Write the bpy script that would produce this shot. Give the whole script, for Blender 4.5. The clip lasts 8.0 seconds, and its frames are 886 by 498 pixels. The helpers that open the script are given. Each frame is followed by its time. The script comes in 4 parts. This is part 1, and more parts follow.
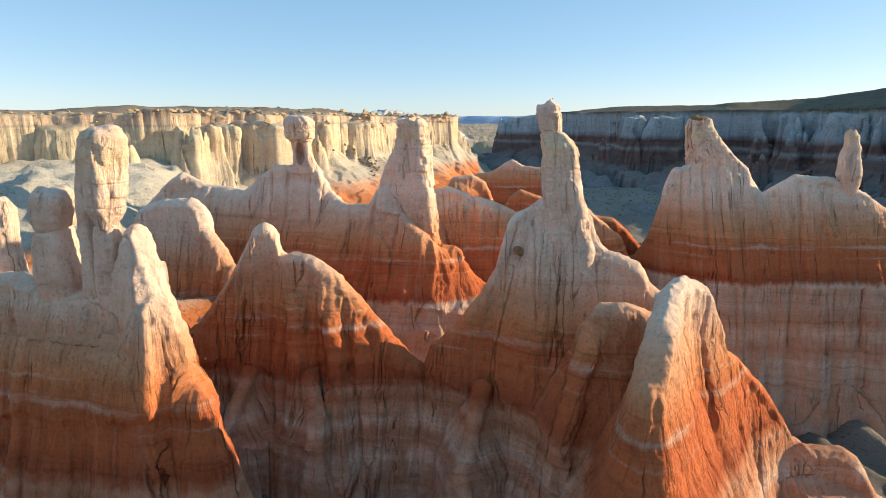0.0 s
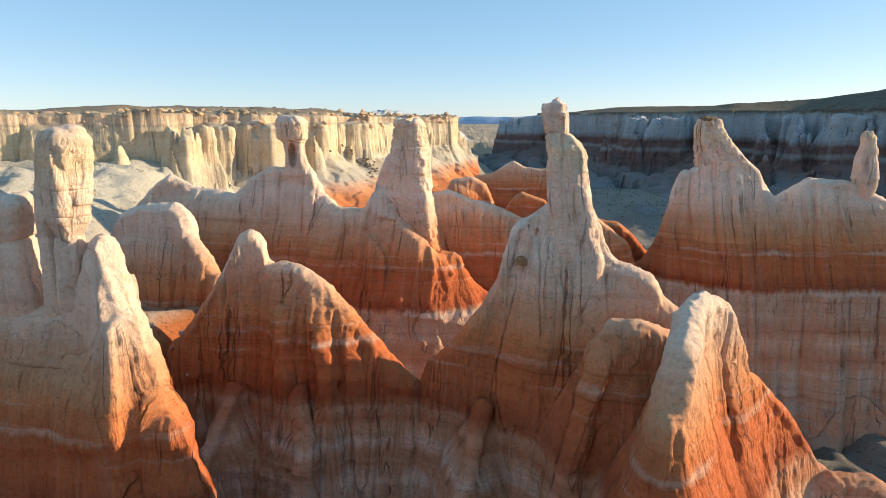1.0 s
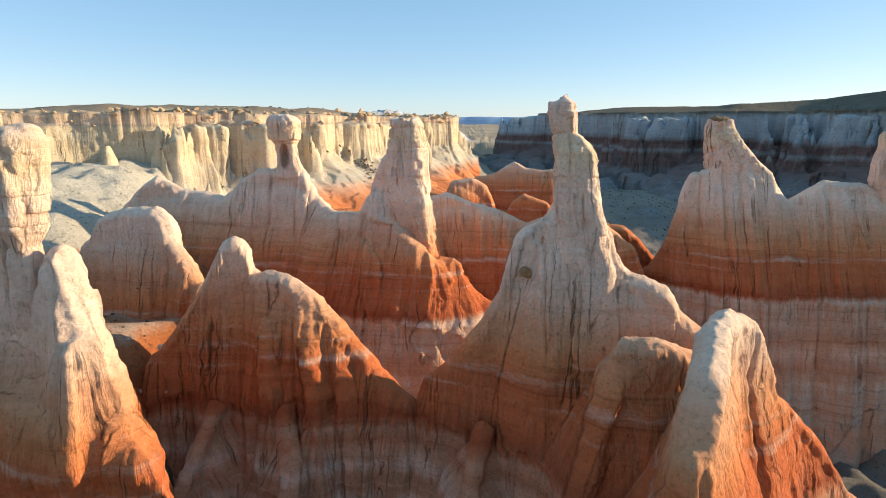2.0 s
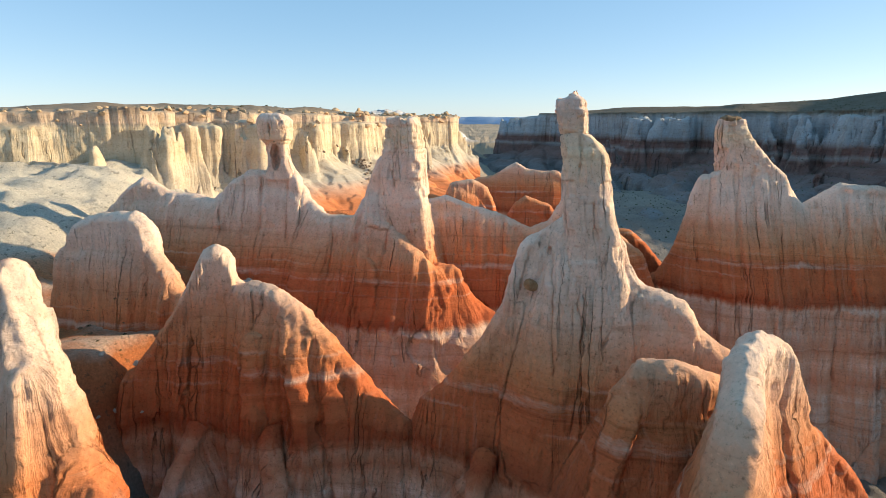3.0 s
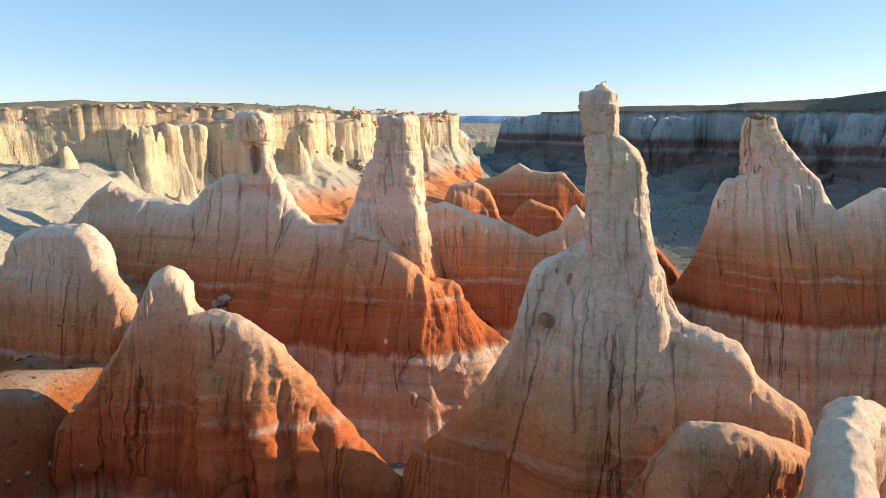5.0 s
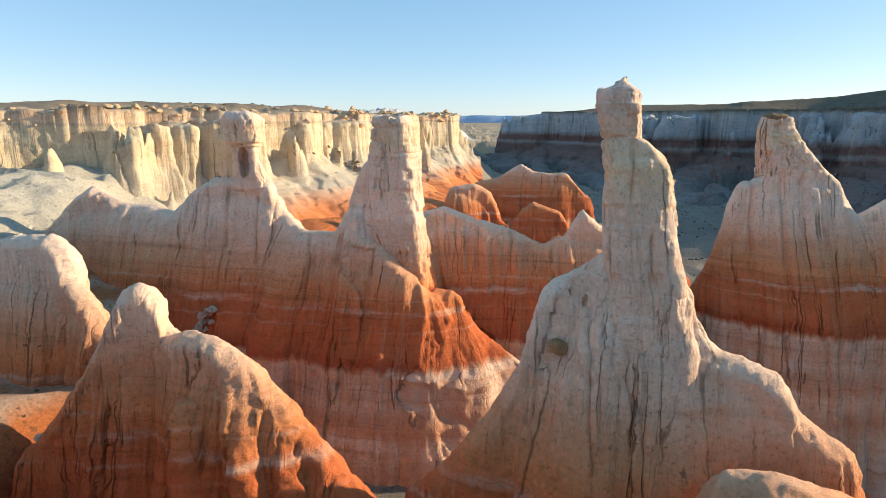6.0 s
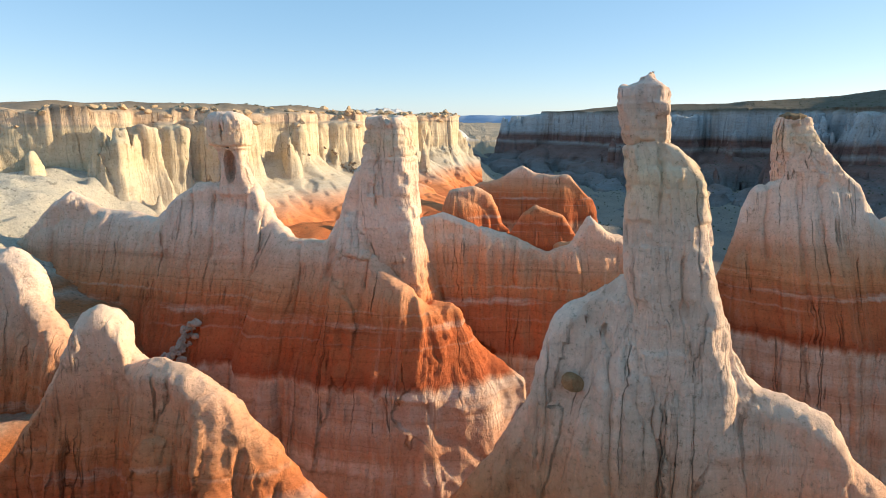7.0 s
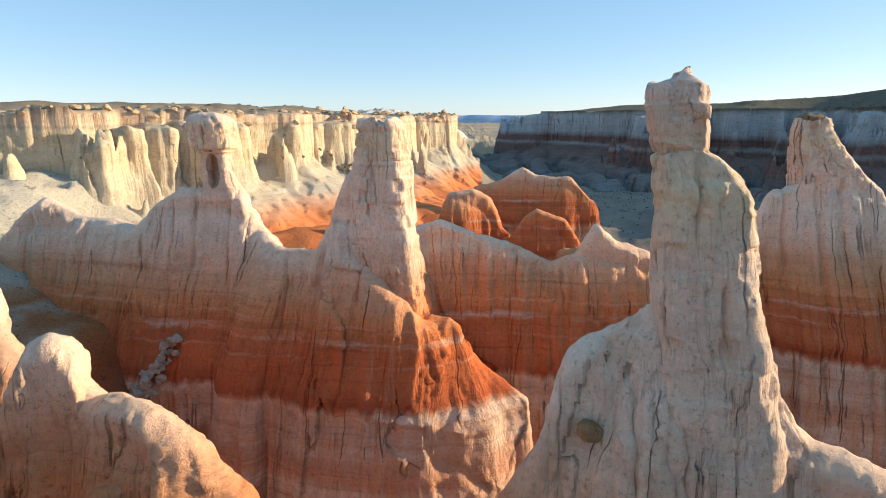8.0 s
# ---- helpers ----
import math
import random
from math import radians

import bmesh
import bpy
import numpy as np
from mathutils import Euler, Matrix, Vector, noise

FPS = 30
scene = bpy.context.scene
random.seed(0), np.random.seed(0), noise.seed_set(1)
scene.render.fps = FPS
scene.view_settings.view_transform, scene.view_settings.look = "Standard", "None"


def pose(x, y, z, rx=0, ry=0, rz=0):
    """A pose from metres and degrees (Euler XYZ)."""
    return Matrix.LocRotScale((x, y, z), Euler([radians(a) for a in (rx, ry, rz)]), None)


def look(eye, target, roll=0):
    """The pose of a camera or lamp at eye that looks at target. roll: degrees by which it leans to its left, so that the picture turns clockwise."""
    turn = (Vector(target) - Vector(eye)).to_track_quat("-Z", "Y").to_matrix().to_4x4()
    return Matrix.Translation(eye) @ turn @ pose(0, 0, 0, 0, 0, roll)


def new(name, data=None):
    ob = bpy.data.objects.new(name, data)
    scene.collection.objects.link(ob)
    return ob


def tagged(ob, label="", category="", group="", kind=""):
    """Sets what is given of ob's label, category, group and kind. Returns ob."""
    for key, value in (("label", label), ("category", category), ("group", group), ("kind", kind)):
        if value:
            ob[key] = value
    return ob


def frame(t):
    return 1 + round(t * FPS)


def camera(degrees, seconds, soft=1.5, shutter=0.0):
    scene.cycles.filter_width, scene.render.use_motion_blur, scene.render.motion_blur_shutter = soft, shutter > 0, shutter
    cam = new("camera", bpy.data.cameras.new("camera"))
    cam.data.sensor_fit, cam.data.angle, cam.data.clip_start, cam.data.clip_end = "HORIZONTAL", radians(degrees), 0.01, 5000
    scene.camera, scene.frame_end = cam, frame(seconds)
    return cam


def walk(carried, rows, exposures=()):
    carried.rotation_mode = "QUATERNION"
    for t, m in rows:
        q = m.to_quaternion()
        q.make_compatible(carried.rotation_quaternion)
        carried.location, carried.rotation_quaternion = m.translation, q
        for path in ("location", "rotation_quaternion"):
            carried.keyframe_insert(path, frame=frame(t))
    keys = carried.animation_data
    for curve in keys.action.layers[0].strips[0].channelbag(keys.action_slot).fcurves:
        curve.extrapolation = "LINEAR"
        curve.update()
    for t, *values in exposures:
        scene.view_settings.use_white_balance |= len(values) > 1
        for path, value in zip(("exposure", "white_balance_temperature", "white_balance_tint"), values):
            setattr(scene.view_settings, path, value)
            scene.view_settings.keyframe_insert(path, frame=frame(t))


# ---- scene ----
cam = camera(73.7, 8.0, soft=0.5)
METRES, EYE, TILT, LEAN, TURN = 50.0, 0.0, -12.55, 0.0, 0.0
ROWS = [
    (0.0, 0.0, 0.0, 0.0, 0.0, 0.0, -0.0),
    (0.5, 0.0037, 0.0599, 0.0133, 0.02, 0.02, -0.04),
    (1.0, 0.0078, 0.1196, 0.0275, 0.02, 0.04, -0.08),
    (1.5, 0.0116, 0.1798, 0.0405, 0.04, 0.06, -0.12),
    (3.0, 0.0208, 0.3596, 0.0792, 0.06, 0.05, -0.26),
    (3.5, 0.0232, 0.4203, 0.0923, 0.08, 0.04, -0.24),
    (4.0, 0.0261, 0.4813, 0.1057, 0.09, 0.04, -0.27),
    (4.5, 0.0283, 0.5424, 0.1199, 0.11, 0.0, -0.3),
    (6.0, 0.0327, 0.7259, 0.1667, 0.17, -0.07, -0.17),
    (6.5, 0.0343, 0.7871, 0.1826, 0.16, -0.08, -0.13),
    (7.0, 0.036, 0.8485, 0.1989, 0.13, -0.08, -0.08),
    (7.5, 0.0384, 0.9099, 0.2157, 0.1, -0.08, -0.04),
    (8.0, 0.041, 0.9713, 0.2329, 0.04, -0.09, -0.01),
]
walk(cam, [(t, pose(0, 0, EYE, TILT, LEAN, TURN) @ pose(METRES * x, METRES * 1.083 * y, METRES * z, 90 + pitch, roll, yaw)) for t, x, y, z, yaw, pitch, roll in ROWS],
     [(0.0, 0.28, 8300, 24), (8.0, 0.34, 8300, 24)])

# ---- world, sun, exposure ----
SUN_AZ, SUN_EL = 82.0, 14.2      # degrees clockwise from the way ahead, and above the horizon
world = bpy.data.worlds.new("sky")
world.use_nodes = True
wn = world.node_tree
sky = wn.nodes.new("ShaderNodeTexSky")
sky.sky_type, sky.sun_disc = "NISHITA", False
sky.sun_elevation, sky.sun_rotation = radians(SUN_EL), radians(SUN_AZ)
sky.altitude, sky.air_density, sky.dust_density, sky.ozone_density = 1700, 0.85, 0.5, 2.0
wn.nodes["Background"].inputs["Strength"].default_value = 0.15
haze = wn.nodes.new("ShaderNodeMix")     # the thin haze that evens out a low sun's sky
haze.data_type, haze.blend_type = "RGBA", "MIX"
haze.inputs["Factor"].default_value = 0.40
haze.inputs[7].default_value = (0.9, 4.2, 7.5, 1)
wn.links.new(sky.outputs[0], haze.inputs[6])
wn.links.new(haze.outputs[2], wn.nodes["Background"].inputs["Color"])
scene.world = world
sun = new("sun", bpy.data.lights.new("sun", "SUN"))
sun.data.energy, sun.data.angle, sun.data.color = 5.1, radians(0.55), (1.0, 1.0, 0.75)
toward = Vector((math.sin(radians(SUN_AZ)) * math.cos(radians(SUN_EL)), math.cos(radians(SUN_AZ)) * math.cos(radians(SUN_EL)), math.sin(radians(SUN_EL))))
sun.matrix_world = look(toward * 300, (0, 0, 0))


# ---- materials ----
class Nodes:
    """A short way to write node materials."""

    def __init__(self, name, roughness=0.9):
        self.mat = bpy.data.materials.new(name)
        self.mat.use_nodes = True
        self.t = self.mat.node_tree
        self.bsdf = self.t.nodes["Principled BSDF"]
        self.bsdf.inputs["Roughness"].default_value = roughness
        self.bsdf.inputs["Specular IOR Level"].default_value = 0.15
        self.pos = self.t.nodes.new("ShaderNodeNewGeometry").outputs["Position"]
        self.nrm = self.t.nodes.new("ShaderNodeNewGeometry").outputs["Normal"]
        self.fall = None

    def falling(self, fine):
        """The line of fall through a place, wandering a little as water does."""
        if self.fall is None:
            a = self.t.nodes.new("ShaderNodeAttribute")
            a.attribute_name = "flow"
            w = self.t.nodes.new("ShaderNodeTexNoise")
            self.put(w.inputs["Vector"], self.pos)
            w.inputs["Scale"].default_value, w.inputs["Detail"].default_value = 0.35 / fine, 4.0
            v = self.t.nodes.new("ShaderNodeVectorMath")
            v.operation = "MULTIPLY_ADD"
            self.put(v.inputs[0], w.outputs["Color"])
            v.inputs[1].default_value = (0.9 * fine, 0.9 * fine, 0.0)
            self.put(v.inputs[2], a.outputs["Vector"])
            self.fall = v.outputs[0]
        return self.fall

    def put(self, socket, value):
        if isinstance(value, bpy.types.NodeSocket):
            self.t.links.new(value, socket)
        else:
            socket.default_value = value

    def scaled(self, sx, sy, sz, move=0.0, flow=0.0):
        """Stretched coordinates: the place itself, or the line of fall that runs through it."""
        n = self.t.nodes.new("ShaderNodeMapping")
        self.put(n.inputs["Vector"], self.falling(flow) if flow else self.pos)
        n.inputs["Scale"].default_value = (sx, sy, sz)
        n.inputs["Location"].default_value = (move, move * 0.7, move * 0.3)
        return n.outputs[0]

    def noise(self, vector, scale=1.0, detail=4.0, rough=0.55, distortion=0.0):
        n = self.t.nodes.new("ShaderNodeTexNoise")
        self.put(n.inputs["Vector"], vector)
        n.inputs["Scale"].default_value, n.inputs["Detail"].default_value = scale, detail
        n.inputs["Roughness"].default_value, n.inputs["Distortion"].default_value = rough, distortion
        return n.outputs["Fac"]

    def voronoi(self, vector, scale=1.0, feature="F1"):
        n = self.t.nodes.new("ShaderNodeTexVoronoi")
        n.feature = feature
        self.put(n.inputs["Vector"], vector)
        n.inputs["Scale"].default_value = scale
        return n.outputs["Distance"]

    def math(self, op, a, b=0.0, c=0.0, clamp=False):
        n = self.t.nodes.new("ShaderNodeMath")
        n.operation, n.use_clamp = op, clamp
        for i, v in enumerate((a, b, c)):
            self.put(n.inputs[i], v)
        return n.outputs[0]

    def split(self, vector):
        n = self.t.nodes.new("ShaderNodeSeparateXYZ")
        self.put(n.inputs[0], vector)
        return n.outputs

    def ramp(self, fac, stops, mode="LINEAR"):
        n = self.t.nodes.new("ShaderNodeValToRGB")
        n.color_ramp.interpolation = mode
        e = n.color_ramp.elements
        while len(e) < len(stops):
            e.new(0.5)
        for el, (p, c) in zip(e, stops):
            el.position, el.color = p, (*c, 1) if len(c) == 3 else c
        self.put(n.inputs[0], fac)
        return n.outputs["Color"]

    def grey(self, fac, a, b):
        return self.ramp(fac, [(a, (0, 0, 0)), (b, (1, 1, 1))])

    def mix(self, fac, a, b, mode="MIX"):
        n = self.t.nodes.new("ShaderNodeMix")
        n.data_type, n.blend_type = "RGBA", mode
        self.put(n.inputs["Factor"], fac)
        for i, v in ((6, a), (7, b)):
            self.put(n.inputs[i], (*v, 1) if isinstance(v, tuple) else v)
        return n.outputs[2]

    def bump(self, height, distance, strength=1.0, under=None):
        n = self.t.nodes.new("ShaderNodeBump")
        n.inputs["Strength"].default_value, n.inputs["Distance"].default_value = strength, distance
        self.put(n.inputs["Height"], height)
        if under is not None:
            self.put(n.inputs["Normal"], under)
        return n.outputs[0]

    def done(self, colour, normal=None):
        self.put(self.bsdf.inputs["Base Color"], colour)
        if normal is not None:
            self.put(self.bsdf.inputs["Normal"], normal)
        return self.mat


CREAM, PALE, PEACH = (0.83, 0.58, 0.455), (0.79, 0.505, 0.37), (0.73, 0.35, 0.21)
ORANGE, RED, DARKRED, BAND = (0.70, 0.23, 0.096), (0.60, 0.145, 0.056), (0.43, 0.096, 0.04), (0.72, 0.49, 0.38)
WASH, ASH = (0.52, 0.225, 0.13), (0.40, 0.34, 0.29)


def strata_rock(name, top, bottom, layers, bands=(), wash=None, streak=1.0, fine=1.0, wobble=1.0, relief=1.0):
    """Layered badland rock: colours by height, wavering beds, thin pale bands, wash that runs down the lines of fall, joints and grain."""
    k = Nodes(name)
    z = k.split(k.pos)[2]
    waver = k.noise(k.scaled(0.035, 0.035, 0.035), 1.0, 3.0)
    ragged = k.noise(k.scaled(0.7 / fine, 0.7 / fine, 0.05 / fine, 0.0, fine), 1.0, 5.0, 0.65)
    z1 = k.math("ADD", z, k.math("MULTIPLY", k.math("SUBTRACT", waver, 0.5), 3.0 * wobble))
    zz = k.math("ADD", z1, k.math("MULTIPLY", k.math("SUBTRACT", ragged, 0.5), 3.0 * wobble))
    fac = k.math("DIVIDE", k.math("SUBTRACT", zz, bottom), top - bottom, clamp=True)
    col = k.ramp(fac, [((h - bottom) / (top - bottom), c) for h, c in layers])
    tint = k.noise(k.scaled(0.06, 0.06, 0.3, 8.0), 1.0, 4.0, 0.6)
    col = k.mix(1.0, col, k.ramp(tint, [(0.3, (0.90, 0.85, 0.81)), (0.5, (1.0, 1.0, 1.0)), (0.72, (1.05, 1.08, 1.10))]), "MULTIPLY")
    if wash:
        low, high, tone = wash
        under = k.math("DIVIDE", k.math("SUBTRACT", high, zz), 2.5, clamp=True)
        run = k.noise(k.scaled(0.40, 0.40, 0.03, 21.0, fine), 1.0, 5.0, 0.65)
        lie = k.noise(k.scaled(0.04, 0.04, 0.6, 13.0), 1.0, 5.0, 0.65)
        both = k.math("ADD", k.math("MULTIPLY", run, 0.6), k.math("MULTIPLY", lie, 0.4))
        col = k.mix(k.math("MULTIPLY", k.math("MULTIPLY", k.grey(both, 0.43, 0.57), under), 0.75), col, tone)
    # beds a hand to a metre thick, paler and darker
    beds = k.noise(k.scaled(0.022 / fine, 0.022 / fine, 1.0 / fine), 1.0, 6.0, 0.72, 0.3)
    thick = k.math("SUBTRACT", 1.0, k.math("MULTIPLY", k.math("DIVIDE", k.math("ADD", zz, 30.0), 8.0, clamp=True), 0.7))
    col = k.mix(thick, col, k.mix(1.0, col, k.ramp(beds, [(0.32, (0.76, 0.70, 0.66)), (0.45, (1.0, 1.0, 1.0)), (0.58, (1.02, 1.02, 1.02)), (0.72, (1.07, 1.12, 1.14))]), "MULTIPLY"))
    # thin pale bands that break off here and there
    z2 = k.math("ADD", z1, k.math("MULTIPLY", k.math("SUBTRACT", ragged, 0.5), 1.3))
    for height, half, strength in bands:
        d = k.math("ABSOLUTE", k.math("SUBTRACT", z2, height))
        m = k.math("SUBTRACT", 1.0, k.math("DIVIDE", d, half), clamp=True)
        gap = k.grey(k.noise(k.scaled(0.06, 0.06, 0.5, height), 1.0, 5.0, 0.7), 0.44, 0.66)
        m = k.math("MULTIPLY", k.math("MULTIPLY", k.math("POWER", m, 0.6), gap), strength)
        col = k.mix(m, col, BAND)
    steep = k.math("SUBTRACT", 1.0, k.grey(k.math("ABSOLUTE", k.split(k.nrm)[2]), 0.45, 0.8))
    rilled = k.t.nodes.new("ShaderNodeAttribute")
    rilled.attribute_name = "rilled"
    steep = k.math("MULTIPLY", steep, rilled.outputs["Fac"])
    # wash that has run down the face, dark and pale
    run = k.noise(k.scaled(0.45 / fine, 0.45 / fine, 0.012 / fine, 3.0, fine), 1.0, 6.0, 0.68)
    col = k.mix(k.math("MULTIPLY", k.grey(run, 0.50, 0.72), k.math("MULTIPLY", steep, 0.34 * streak)), col, k.mix(1.0, col, (0.72, 0.60, 0.54), "MULTIPLY"))
    pale = k.noise(k.scaled(0.9 / fine, 0.9 / fine, 0.02 / fine, 11.0, fine), 1.0, 6.0, 0.68)
    col = k.mix(k.math("MULTIPLY", k.grey(pale, 0.56, 0.78), k.math("MULTIPLY", steep, 0.16 * streak)), col, (0.80, 0.65, 0.53))
    # thin dark runs, in swarms
    drip = k.noise(k.scaled(2.0 / fine, 2.0 / fine, 0.05 / fine, 83.0, fine), 1.0, 4.0, 0.65)
    swarm = k.grey(k.noise(k.scaled(0.10 / fine, 0.10 / fine, 0.12 / fine, 91.0), 1.0, 3.0), 0.46, 0.62)
    drip = k.math("MULTIPLY", k.math("MULTIPLY", k.grey(drip, 0.58, 0.68), swarm), steep)
    col = k.mix(k.math("MULTIPLY", drip, 0.45), col, k.mix(1.0, col, (0.52, 0.42, 0.37), "MULTIPLY"))
    # joints, the shade of their depth put into the colour as dark lines
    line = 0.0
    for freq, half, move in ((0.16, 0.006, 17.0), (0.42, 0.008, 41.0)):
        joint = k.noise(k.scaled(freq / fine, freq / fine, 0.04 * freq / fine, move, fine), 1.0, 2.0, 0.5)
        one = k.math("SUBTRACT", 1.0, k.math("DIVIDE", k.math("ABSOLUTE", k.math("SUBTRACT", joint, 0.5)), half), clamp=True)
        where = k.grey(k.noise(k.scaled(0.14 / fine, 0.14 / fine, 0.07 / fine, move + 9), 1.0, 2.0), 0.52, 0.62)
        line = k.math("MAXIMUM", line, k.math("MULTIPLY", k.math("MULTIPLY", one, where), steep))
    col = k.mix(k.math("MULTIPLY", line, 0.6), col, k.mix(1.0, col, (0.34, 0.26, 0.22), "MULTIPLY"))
    # blotches and grain
    blot = k.noise(k.scaled(0.25 / fine, 0.25 / fine, 0.25 / fine, 5.0), 1.0, 6.0, 0.65)
    col = k.mix(1.0, col, k.ramp(blot, [(0.28, (0.88, 0.84, 0.81)), (0.45, (1.0, 1.0, 1.0)), (0.72, (1.08, 1.09, 1.10))]), "MULTIPLY")
    grain = k.noise(k.pos, 2.2 / fine, 8.0, 0.80)
    col = k.mix(1.0, col, k.ramp(grain, [(0.36, (0.64, 0.59, 0.55)), (0.45, (1.0, 1.0, 1.0)), (0.56, (1.03, 1.03, 1.03)), (0.66, (1.22, 1.24, 1.26))]), "MULTIPLY")
    # relief
    rill = k.noise(k.scaled(0.95 / fine, 0.95 / fine, 0.02 / fine, 53.0, fine), 1.0, 5.0, 0.62)
    rill = k.math("MULTIPLY", k.math("ABSOLUTE", k.math("SUBTRACT", rill, 0.5)), 4.0, clamp=True)
    rill = k.math("MULTIPLY", rill, steep)
    n1 = k.bump(rill, 0.2 * fine * relief)
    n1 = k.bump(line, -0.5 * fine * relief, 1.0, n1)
    n1 = k.bump(drip, -0.2 * fine * relief, 1.0, n1)
    n2 = k.bump(beds, 0.12 * fine * relief, 1.0, n1)
    n3 = k.bump(k.noise(k.pos, 1.3 / fine, 8.0, 0.75), 0.26 * fine * relief, 1.0, n2)
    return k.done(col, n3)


UPPER = [(-42.0, DARKRED), (-38.5, RED), (-34.5, RED), (-31.0, ORANGE), (-28.5, (0.69, 0.30, 0.16)), (-26.2, PEACH), (-22.6, PALE), (-19.0, CREAM), (-8, CREAM), (-4.5, (0.80, 0.57, 0.39)), (1, (0.79, 0.555, 0.465))]
LOWER = [(-80, ASH), (-70, (0.529, 0.391, 0.322)), (-63, (0.667, 0.448, 0.351)), (-60, (0.598, 0.265, 0.172)), (-57, (0.736, 0.460, 0.351)), (-54.5, (0.782, 0.494, 0.380)), (-53, (0.598, 0.253, 0.155))]
BANDS = ((-33.7, 0.75, 0.8), (-31.2, 0.3, 0.5), (-36.4, 0.25, 0.4), (-49.4, 0.4, 0.4), (-52.3, 0.2, 0.5))
rock = strata_rock("banded_badland_rock", 4.0, -80.0, LOWER + [(-50.8, (0.66, 0.31, 0.20)), (-49.4, (0.78, 0.50, 0.39)), (-47.5, (0.70, 0.37, 0.25)), (-45.5, (0.56, 0.19, 0.095)), (-44.0, (0.62, 0.28, 0.175)), (-43.2, (0.52, 0.15, 0.07))] + UPPER, BANDS, (-80, -42.0, WASH))
pale_foot_rock = strata_rock("banded_rock_with_pale_foot", 4.0, -80.0, LOWER + [(-51, (0.54, 0.28, 0.195)), (-48.5, (0.64, 0.42, 0.325)), (-45.5, (0.60, 0.37, 0.275)), (-43.3, (0.68, 0.46, 0.36)), (-42.6, (0.56, 0.24, 0.145))] + UPPER, BANDS, (-80, -42.4, (0.62, 0.29, 0.175)))
CLIFF = (0.62, 0.49, 0.345)
cliff_rock = strata_rock("cream_cliff_rock", 6.0, -60.0, [(-60, ASH), (-42, RED), (-34, ORANGE), (-30, (0.56, 0.30, 0.20)), (-27, (0.50, 0.42, 0.34)), (-18, (0.54, 0.45, 0.345)), (-14, CLIFF), (-3.6, CLIFF), (-2.8, (0.46, 0.36, 0.28)), (-2.0, (0.66, 0.47, 0.34)), (0.2, (0.60, 0.43, 0.31)), (1.2, (0.44, 0.32, 0.235)), (2.2, (0.33, 0.24, 0.175)), (4, (0.27, 0.20, 0.145))], (), None, 0.9, 1.6, 0.6, 0.6)
# The upper beds' bluish grey has the distance haze painted in.
wall_rock = strata_rock("far_canyon_wall_rock", 40.0, -120.0, [(-110, (0.208, 0.200, 0.192)), (-80, (0.224, 0.212, 0.208)), (-68, (0.224, 0.168, 0.156)), (-58, (0.248, 0.132, 0.112)), (-46, (0.240, 0.120, 0.100)), (-41, (0.352, 0.288, 0.264)), (-37, (0.248, 0.120, 0.100)), (-31, (0.232, 0.112, 0.092)), (-27, (0.336, 0.272, 0.256)), (-23, (0.400, 0.400, 0.408)), (1, (0.448, 0.448, 0.456)), (5, (0.36, 0.33, 0.30)), (8, (0.17, 0.13, 0.095)), (30, (0.16, 0.12, 0.085))], (), None, 2.2, 5.0, 1.4)


def ground_material():
    k = Nodes("grey_clay_and_desert_ground", 0.95)
    big = k.noise(k.scaled(0.03, 0.03, 0.03), 1.0, 5.0)
    z = k.split(k.pos)[2]
    clay = k.ramp(big, [(0.3, (0.22, 0.185, 0.165)), (0.5, (0.30, 0.25, 0.215)), (0.7, (0.37, 0.30, 0.25))])
    high = k.math("DIVIDE", k.math("ADD", k.math("ADD", z, 46.0), k.math("MULTIPLY", k.noise(k.scaled(0.1, 0.1, 0.1), 1.0, 5.0), 8.0)), 34.0, clamp=True)
    red = k.ramp(high, [(0.1, WASH), (0.3, RED), (0.46, ORANGE), (0.52, BAND), (0.56, ORANGE), (0.61, PEACH), (0.66, (0.74, 0.64, 0.53)), (0.95, (0.74, 0.66, 0.56))])
    col = k.mix(k.grey(high, 0.02, 0.14), clay, red)
    y = k.split(k.pos)[1]
    far = k.math("DIVIDE", k.math("SUBTRACT", y, 500.0), 900.0, clamp=True)
    plain = k.ramp(k.noise(k.scaled(0.0016, 0.004, 0.01), 1.0, 4.0), [(0.35, (0.42, 0.32, 0.23)), (0.6, (0.58, 0.42, 0.30))])
    hills = k.math("DIVIDE", k.math("ADD", z, 58.0), 12.0, clamp=True)
    # The far hills' blue-grey holds the haze that lies over them, as colour.
    plain = k.mix(k.math("MULTIPLY", hills, k.math("DIVIDE", k.math("SUBTRACT", 2700.0, y), 300.0, clamp=True)), plain, k.ramp(k.noise(k.scaled(0.006, 0.006, 0.08), 1.0, 5.0), [(0.35, (0.36, 0.39, 0.46)), (0.65, (0.62, 0.62, 0.64))]))
    col = k.mix(far, col, plain)
    scrub = k.grey(k.noise(k.pos, 0.9, 3.0, 0.6), 0.60, 0.66)
    col = k.mix(k.math("MULTIPLY", scrub, 0.5), col, (0.10, 0.085, 0.055))
    n = k.bump(k.noise(k.pos, 0.5, 10.0, 0.78), 1.6)
    grain = k.noise(k.pos, 2.5, 6.0, 0.75)
    col = k.mix(1.0, col, k.ramp(grain, [(0.3, (0.7, 0.68, 0.66)), (0.7, (1.2, 1.2, 1.2))]), "MULTIPLY")
    return k.done(col, n)


ground_mat = ground_material()
